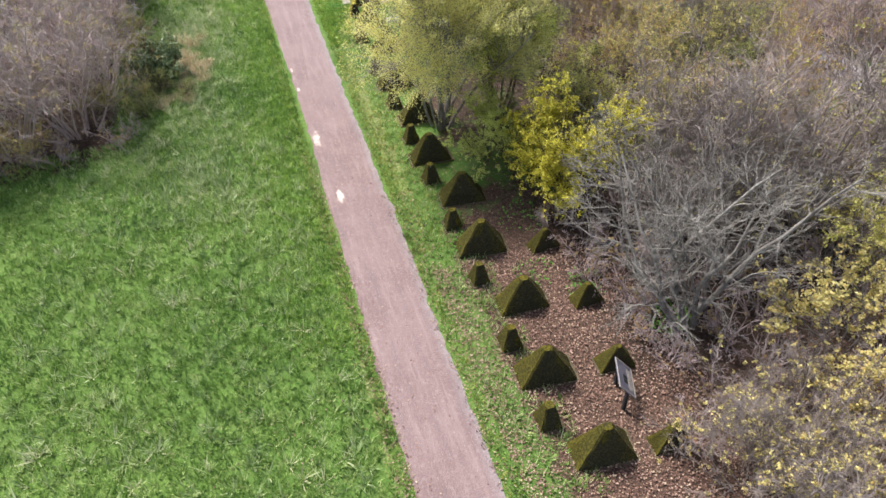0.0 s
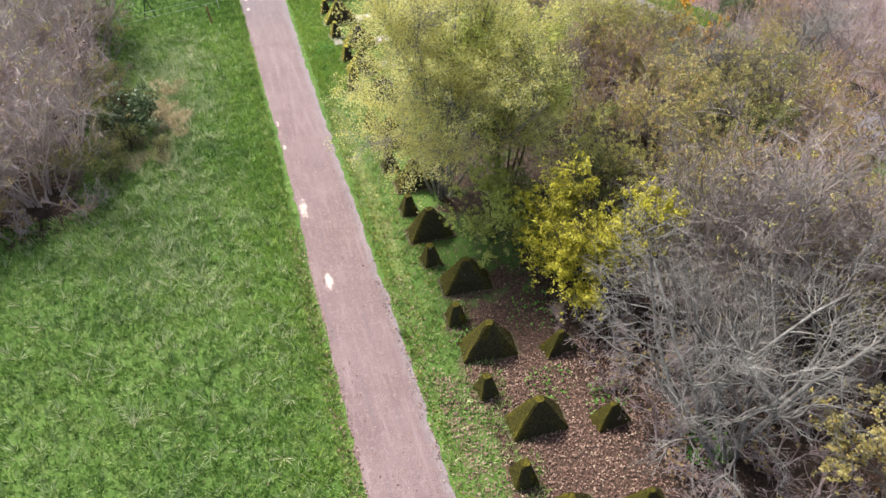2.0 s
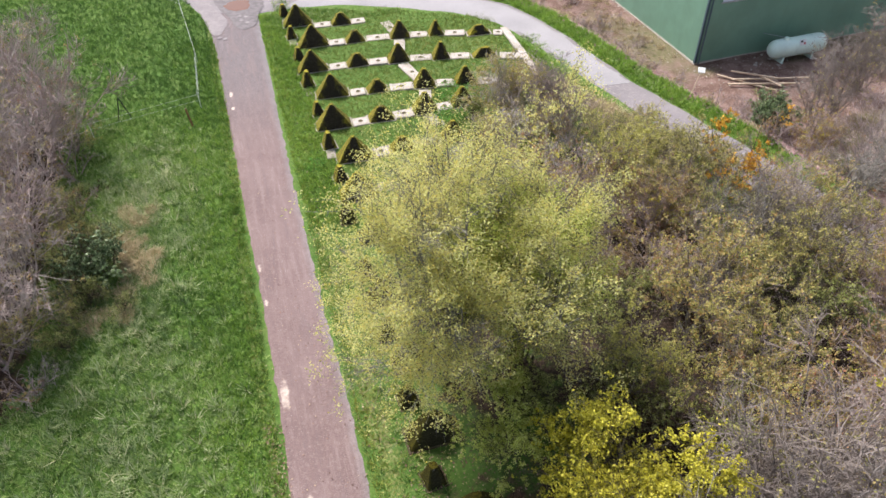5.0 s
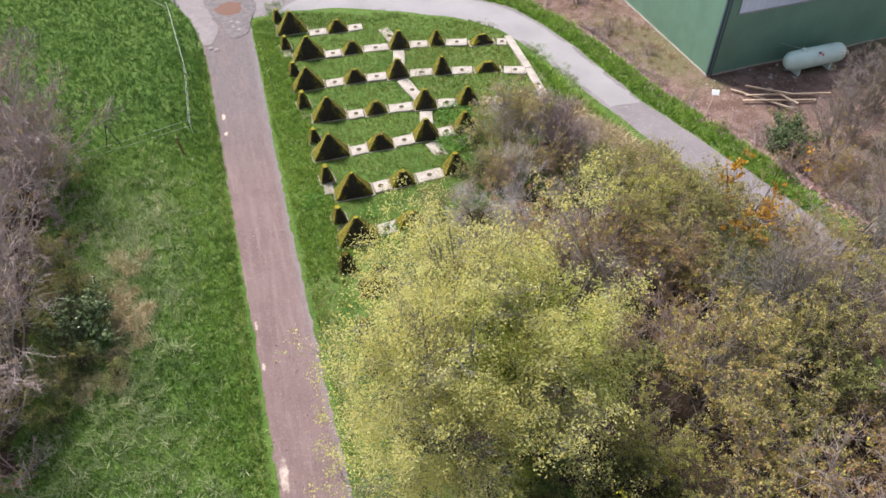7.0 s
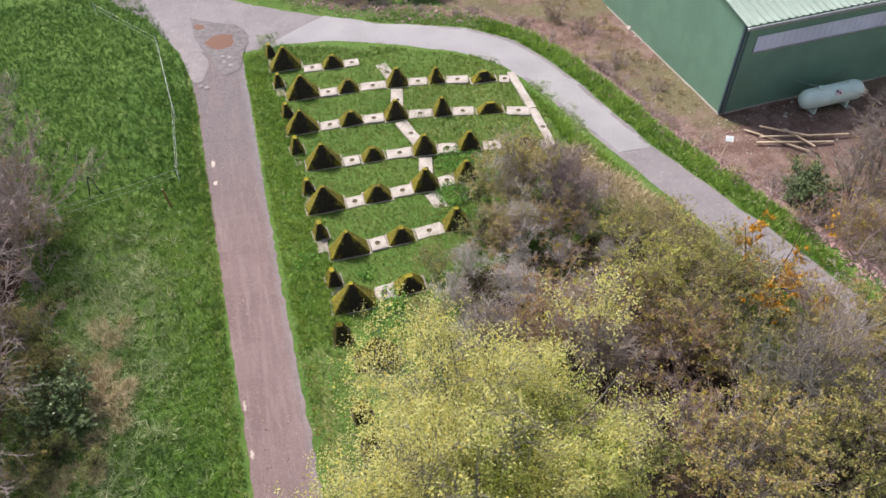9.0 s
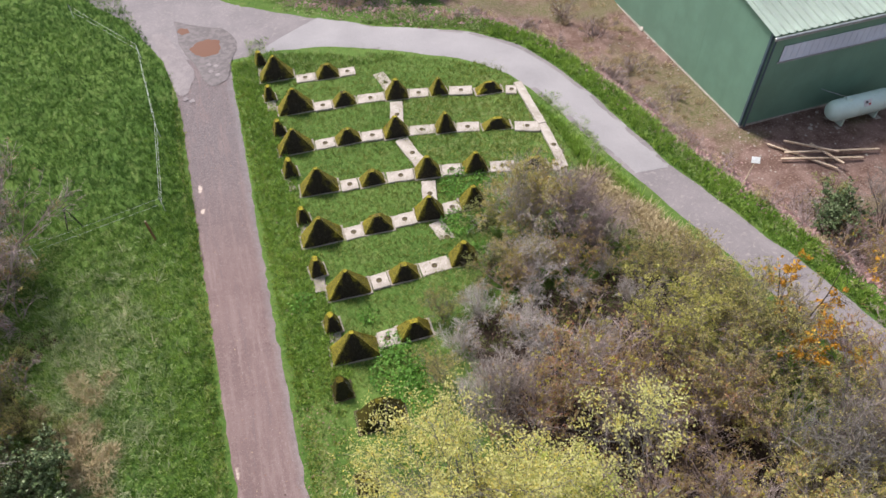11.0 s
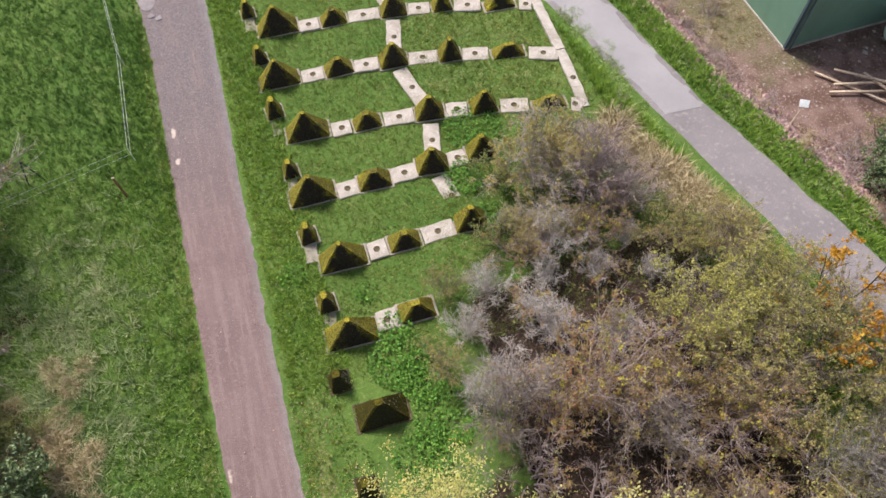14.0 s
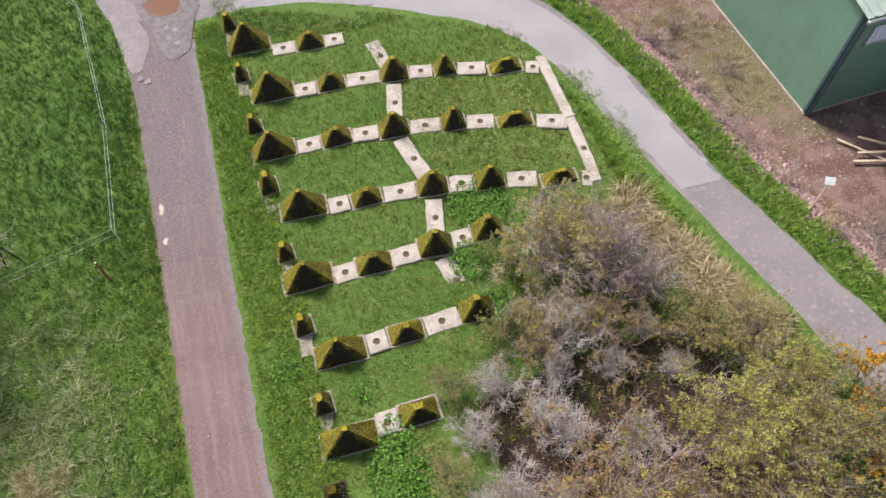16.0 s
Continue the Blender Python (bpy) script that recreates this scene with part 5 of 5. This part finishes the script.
# dead herbs and tussocks
dead = tuft("tussock", "clump of pale dead grass stalks", "grass clump", 61, 0.6, 1.25, 300, 0.02, STRAW, 0.5, "dead grass clumps")
for k in range(26):
    u = k / 25
    stand_at(dead, 18.6 + 2.6 * u + rr.uniform(-0.5, 0.4), 51.3 - 7.0 * u + rr.uniform(-0.5, 0.5), rr.uniform(0, 360), rr.uniform(0.55, 1.0))
for x, y, s in ((-5.3, 44.4, 0.62), (-4.8, 43.7, 0.55), (-4.6, 42.8, 0.4), (-5.6, 42.4, 0.45), (-6.4, 41.4, 0.4), (-7.2, 46.8, 0.5)):
    stand_at(dead, x, y, rr.uniform(0, 360), s)
for k in range(22):
    stand_at(dead, rr.uniform(-7.4, -4.4), rr.uniform(40.5, 48.5), rr.uniform(0, 360), rr.uniform(0.3, 0.6))
weed = tuft("weed_clump", "withered brown-green weed clump on bare soil", "weeds", 63, 0.5, 0.6, 110, 0.012, STRAW, 0.8, "withered weeds")
for k in range(90):
    x, y = rr.uniform(25.2, 29.5), rr.uniform(55.0, 72)
    stand_at(weed, x, y, rr.uniform(0, 360), rr.uniform(0.4, 1.1), rr.uniform(0.4, 1.5))
for k in range(60):
    p = _ro[rr.randrange(30, 112)]
    stand_at(weed, p[0] + rr.uniform(1.4, 3.6), p[1] + rr.uniform(0.4, 1.4), rr.uniform(0, 360), rr.uniform(0.4, 1.0))
for k in range(34):
    p = _ro[rr.randrange(44, 116)]
    stand_at(bramble, p[0] + rr.uniform(1.6, 3.2), p[1] + rr.uniform(0.4, 1.6), rr.uniform(0, 360), rr.uniform(0.4, 0.8), rr.uniform(0.25, 0.6))
for x, y, t in ((26.6, 47.6, 0.7), (27.6, 46.2, 0.9), (28.6, 47.4, 0.9), (30.0, 48.0, 0.8), (27.4, 43.6, 0.9), (29.6, 44.6, 1.1), (28.4, 41.4, 1.1), (27.0, 61.5, 0.9), (26.6, 66.0, 1.0), (27.6, 58.0, 0.7), (25.6, 69.2, 1.0)):
    stand_at(bramble, x, y, rr.uniform(0, 360), t)
lush = tuft("tussock", "rough green grass tussock in the meadow", "grass clump", 62, 0.42, 0.42, 130, 0.016, BLADE, 0.9, "green grass tussocks")
for k in range(50):
    x, y = rr.uniform(-8, -1.2), rr.uniform(33, 56)
    stand_at(lush, x, y, rr.uniform(0, 360), rr.uniform(0.55, 1.15), rr.uniform(0.4, 0.8))
for k in range(80):
    stand_at(lush, rr.uniform(19.0, 20.4) + rr.uniform(0, 0.4), rr.uniform(45.5, 60), rr.uniform(0, 360), rr.uniform(0.5, 1.0), rr.uniform(0.4, 0.8))
for k in range(110):
    u = rr.uniform(0, 1)
    p = _ro[int(30 + 95 * u)]
    x, y = p[0] + rr.uniform(0.3, 1.2), p[1] + rr.uniform(0.1, 0.8)
    stand_at(lush, x, y, rr.uniform(0, 360), rr.uniform(0.6, 1.1), rr.uniform(0.5, 0.9))


# ---- grass, fallen leaves, stones ----
def scatter(rng, n, x0, x1, y0, y1):
    return rng.uniform(x0, x1, n), rng.uniform(y0, y1, n)


def blocked(x, y):
    """True on the track, the lane, the beams and bare soil."""
    d = beyond_road(x, y)
    a = along(ROAD_IN, 120)
    di = np.full(len(x), 1e9)
    for q in a:
        di = np.minimum(di, np.hypot(x - q[0], y - q[1]))
    lane = (d < 0.05) & (d > -4.6) & ((x > 18.5) | (y > 64)) & (di + np.abs(d) < np.where(x > 11, 3.7, 4.9))
    track = (x > -0.42 - 0.02 * np.maximum(y - 55, 0)) & (x < 2.2 + 0.014 * np.maximum(y - 25, 0)) & (y < 70)
    return lane | track | ((d > 1.3) & (x > 15)) | ((y > 69) & (x < 4) & (x > -0.9 - 0.24 * (y - 69)))


def lawn(name, label, rng, boxes, material, h, w, blades, keep_at=None, droop=0.7, lone=None):
    """Grass in small tufts: blades fan out from each root, and every tuft has its own height and tint."""
    Vs, Ts = [], []
    for x0, x1, y0, y1, per in boxes:
        n = int((x1 - x0) * (y1 - y0) * per)
        x, y = scatter(rng, n, x0, x1, y0, y1)
        if lone is not None:
            x = lone(x, y)
        else:
            keep = ~blocked(x, y)
            x, y = x[keep], y[keep]
        if keep_at is not None:
            keep = rng.uniform(0, 1, len(x)) < keep_at(x, y)
            x, y = x[keep], y[keep]
        n = len(x)
        wide = np.sin(0.45 * x + 1.3 * np.sin(0.31 * y)) * np.sin(0.37 * y + 1.1 * np.sin(0.4 * x))
        close = np.sin(2.9 * x + 2.1 * np.sin(1.7 * y)) * np.sin(2.5 * y + 1.9 * np.sin(2.1 * x))
        tall = np.clip(1 + 0.22 * close + rng.normal(0, 0.28, n), 0.4, 1.9)
        tint = 0.47 + 0.13 * wide + 0.10 * close + rng.normal(0, 0.21, n) - 0.36 * sstep(53, 62, y) * (x < 0)
        way = rng.uniform(0, 2 * pi, n)
        x, y, tall, tint, way = (np.repeat(q, blades) for q in (x, y, tall, tint, way))
        n = len(x)
        a = rng.uniform(0, 2 * pi, n)
        r = rng.uniform(0, 0.09, n)
        x, y = x + r * np.cos(a), y + r * np.sin(a)
        base = np.stack([x, y, height(x, y) - 0.02], 1)
        lean = droop * rng.uniform(0.3, 1.5, n)
        d = unit(np.stack([np.cos(a) * lean + 0.5 * droop * np.cos(way), np.sin(a) * lean + 0.5 * droop * np.sin(way), np.ones(n)], 1))
        L = (h * tall * rng.uniform(0.6, 1.35, n))[:, None]
        s = np.stack([-np.sin(a), np.cos(a), np.zeros(n)], 1) * w * rng.uniform(0.6, 1.3, (n, 1))
        Vs.append(np.stack([base - s, base + s, base + d * L], 1).reshape(-1, 3))
        Ts.append(np.repeat(np.clip(tint + rng.normal(0, 0.07, n), 0, 1), 3))
    V = np.concatenate(Vs)
    me = np_mesh(name, V, np.arange(len(V)).reshape(-1, 3), material)
    me.attributes.new("tint", "FLOAT", "POINT").data.foreach_set("value", np.concatenate(Ts).astype(np.float32))
    tagged(new(name, me), label, "grass", kind="stuff")


def long_patch(x, y):
    """Where the meadow is left unmown, towards the hedge."""
    patch = 0.5 + 0.5 * np.sin(0.9 * x + 1.7 * np.sin(0.6 * y)) * np.sin(0.8 * y + 1.5 * np.sin(0.7 * x))
    return np.exp(-((x + 5.4) / 2.3) ** 2) * sstep(29, 36, y) * (1 - sstep(50, 56, y)) * (0.35 + 0.65 * patch) + 0.10 * (y < 36)


rng = np.random.default_rng(8)
lawn("grass", "green meadow grass beside the track", rng, [(-14, -0.4, 12, 30, 62), (-9, -0.4, 30, 58, 70), (-14, -9, 30, 38, 50), (-26, -14, 8, 37, 20), (-14, -0.4, 4, 12, 24), (-18, -0.6, 58, 82, 48), (-28, -3, 82, 100, 16)], BLADE, 0.20, 0.020, 6)
lawn("grass_strip", "vivid green tufted grass strip beside the track", rng, [(-3.6, -0.5, 22, 66, 30)], BLADE_LUSH, 0.22, 0.02, 6, lambda x, y: sstep(-3.6, -1.6, x))
lawn("grass_long", "long pale unmown grass towards the hedge", rng, [(-12, -1.2, 14, 56, 26)], BLADE_LONG, 0.42, 0.017, 12, long_patch, 1.1)
lawn("grass_plot", "mown grass between the concrete beams", rng, [(3.1, 19, 44, 69, 75)], BLADE_DULL, 0.11, 0.018, 5)
lawn("grass_verge", "rough verge grass between track and teeth", rng, [(2.2, 4.8, 12, 28, 30), (2.2, 4.8, 28, 44, 14), (3, 24, 66, 71, 40)], BLADE, 0.22, 0.02, 6)
lawn("grass_border", "fresh bright green grass between the track and the plot", rng, [(2.4, 4.8, 44, 69, 75)], BLADE_LUSH, 0.18, 0.02, 6)
lawn("grass_lane", "lush tall green grass along both sides of the lane", rng, [(19.0, 27, 36, 68, 80), (19.0, 21, 46, 60, 40)], BLADE_LUSH, 0.30, 0.022, 6)
lawn("grass_dry", "dry straw-coloured verge grass beside the track", rng, [(2.3, 4.3, 26, 46, 34), (10.9, 18.6, 53.6, 64, 16)], BLADE_EDGE, 0.13, 0.018, 5)
lawn("grass_edge", "yellowish trodden grass along both edges of the track", rng, [(0, 1, 12, 66, 60)], BLADE_EDGE, 0.11, 0.018, 5, None, 0.8,
     lambda x, y: np.where(np.sin(x * 9000) > 0, -0.38 + 0.1 * np.sin(y * 0.13) - 0.012 * np.maximum(y - 50, 0) - 0.45 * x ** 1.6, 2.12 + 0.013 * (y - 14) + 0.5 * x ** 1.6))


def weeds(name, label, spots, size, material, seed):
    g = np.random.default_rng(seed)
    C = []
    for x, y, r, n in spots:
        a, q = g.uniform(0, 2 * pi, n), np.sqrt(g.uniform(0, 1, n)) * r
        px, py = x + q * np.cos(a), y + q * np.sin(a)
        C.append(np.stack([px, py, height(px, py) + g.uniform(0.03, 0.28, n)], 1))
    tagged(new(name, np_mesh(name, *blades_at(g, np.concatenate(C), size, 0.6, 1.4), material)), label, "plants", kind="stuff")


weeds("nettles", "lush green weeds filling gaps between the teeth", [(12.8, 53.8, 1.3, 900), (13.6, 51.6, 1.0, 500), (11.6, 51.3, 0.9, 500), (7.6, 41.8, 1.2, 900), (6.4, 40.6, 1.1, 600), (6.6, 44.3, 1.2, 900), (7.2, 43.4, 1.0, 700), (6.2, 47.4, 0.5, 120), (11.9, 49.0, 0.8, 400), (6.8, 45.6, 0.7, 300), (3.6, 49, 0.6, 150),
                                                                        (6.2, 23.6, 0.8, 110), (7.6, 22.4, 0.8, 90), (6.9, 26.6, 1.0, 120), (4.2, 26, 0.5, 80), (9.6, 20.0, 0.8, 300)], 0.12, LEAF_HERB, 71)


def fallen(name, label, seed, boxes, size):
    g = np.random.default_rng(seed)
    C = []
    for x0, x1, y0, y1, n in boxes:
        x, y = scatter(g, n, x0, x1, y0, y1)
        C.append(np.stack([x, y, height(x, y) + 0.03 + g.uniform(0, 0.04, n)], 1))
    tagged(new(name, np_mesh(name, *blades_at(g, np.concatenate(C), size, 0.75, 3.0), FALLEN)), label, "leaves", kind="stuff")


fallen("fallen_leaves", "dry brown and tan fallen leaves", 81, [(2.6, 9.5, 10, 25, 21000), (3.4, 12, 24, 32, 2600), (9, 22, 14, 46, 5000), (-0.8, -0.2, 10, 34, 1300), (1.9, 3.2, 10, 30, 1900), (-0.4, 2.2, 10, 42, 420), (-6, -0.6, 10, 26, 220), (2.2, 4.2, 32, 44, 420), (-0.7, 3.4, 34, 68, 300), (-14, -8.5, 37, 56, 1500)], 0.066)


def stones(name, label, seed, n, place, size, material):
    g = np.random.default_rng(seed)
    t = np.array([(1, 0, 0), (-1, 0, 0), (0, 1, 0), (0, -1, 0), (0, 0, 0.8), (0, 0, -0.5)], float)
    f = np.array([(0, 2, 4), (2, 1, 4), (1, 3, 4), (3, 0, 4), (2, 0, 5), (1, 2, 5), (3, 1, 5), (0, 3, 5)])
    x, y = place(g, n)
    s = size * g.lognormal(0, 0.5, n)
    V = np.empty((n, 6, 3))
    a = g.uniform(0, 2 * pi, n)
    q = t[None] * g.uniform(0.6, 1.2, (n, 6, 1)) * s[:, None, None]
    V[..., 0] = q[..., 0] * np.cos(a)[:, None] - q[..., 1] * np.sin(a)[:, None] + x[:, None]
    V[..., 1] = q[..., 0] * np.sin(a)[:, None] + q[..., 1] * np.cos(a)[:, None] + y[:, None]
    V[..., 2] = q[..., 2] + (height(x, y) + s * 0.2)[:, None]
    F = (np.arange(n)[:, None, None] * 6 + f[None]).reshape(-1, 3)
    tagged(new(name, np_mesh(name, V.reshape(-1, 3), F, material)), label, "stones", kind="stuff")


def bank(g, n):
    p = _ro[g.integers(22, 112, n)]
    off = g.uniform(0.9, 3.2, n) * g.uniform(0.7, 1.3, n)
    return p[:, 0] + off + g.normal(0, 0.2, n), p[:, 1] + off * 0.35 + g.normal(0, 0.4, n)


stones("rubble", "pinkish broken rubble along the bank", 91, 9000, bank, 0.046, RUBBLE)
stones("yard_stones", "small pale stones on the bare yard", 92, 500, lambda g, n: (g.uniform(25.5, 36, n), g.uniform(47, 66, n)), 0.05, SLAB)
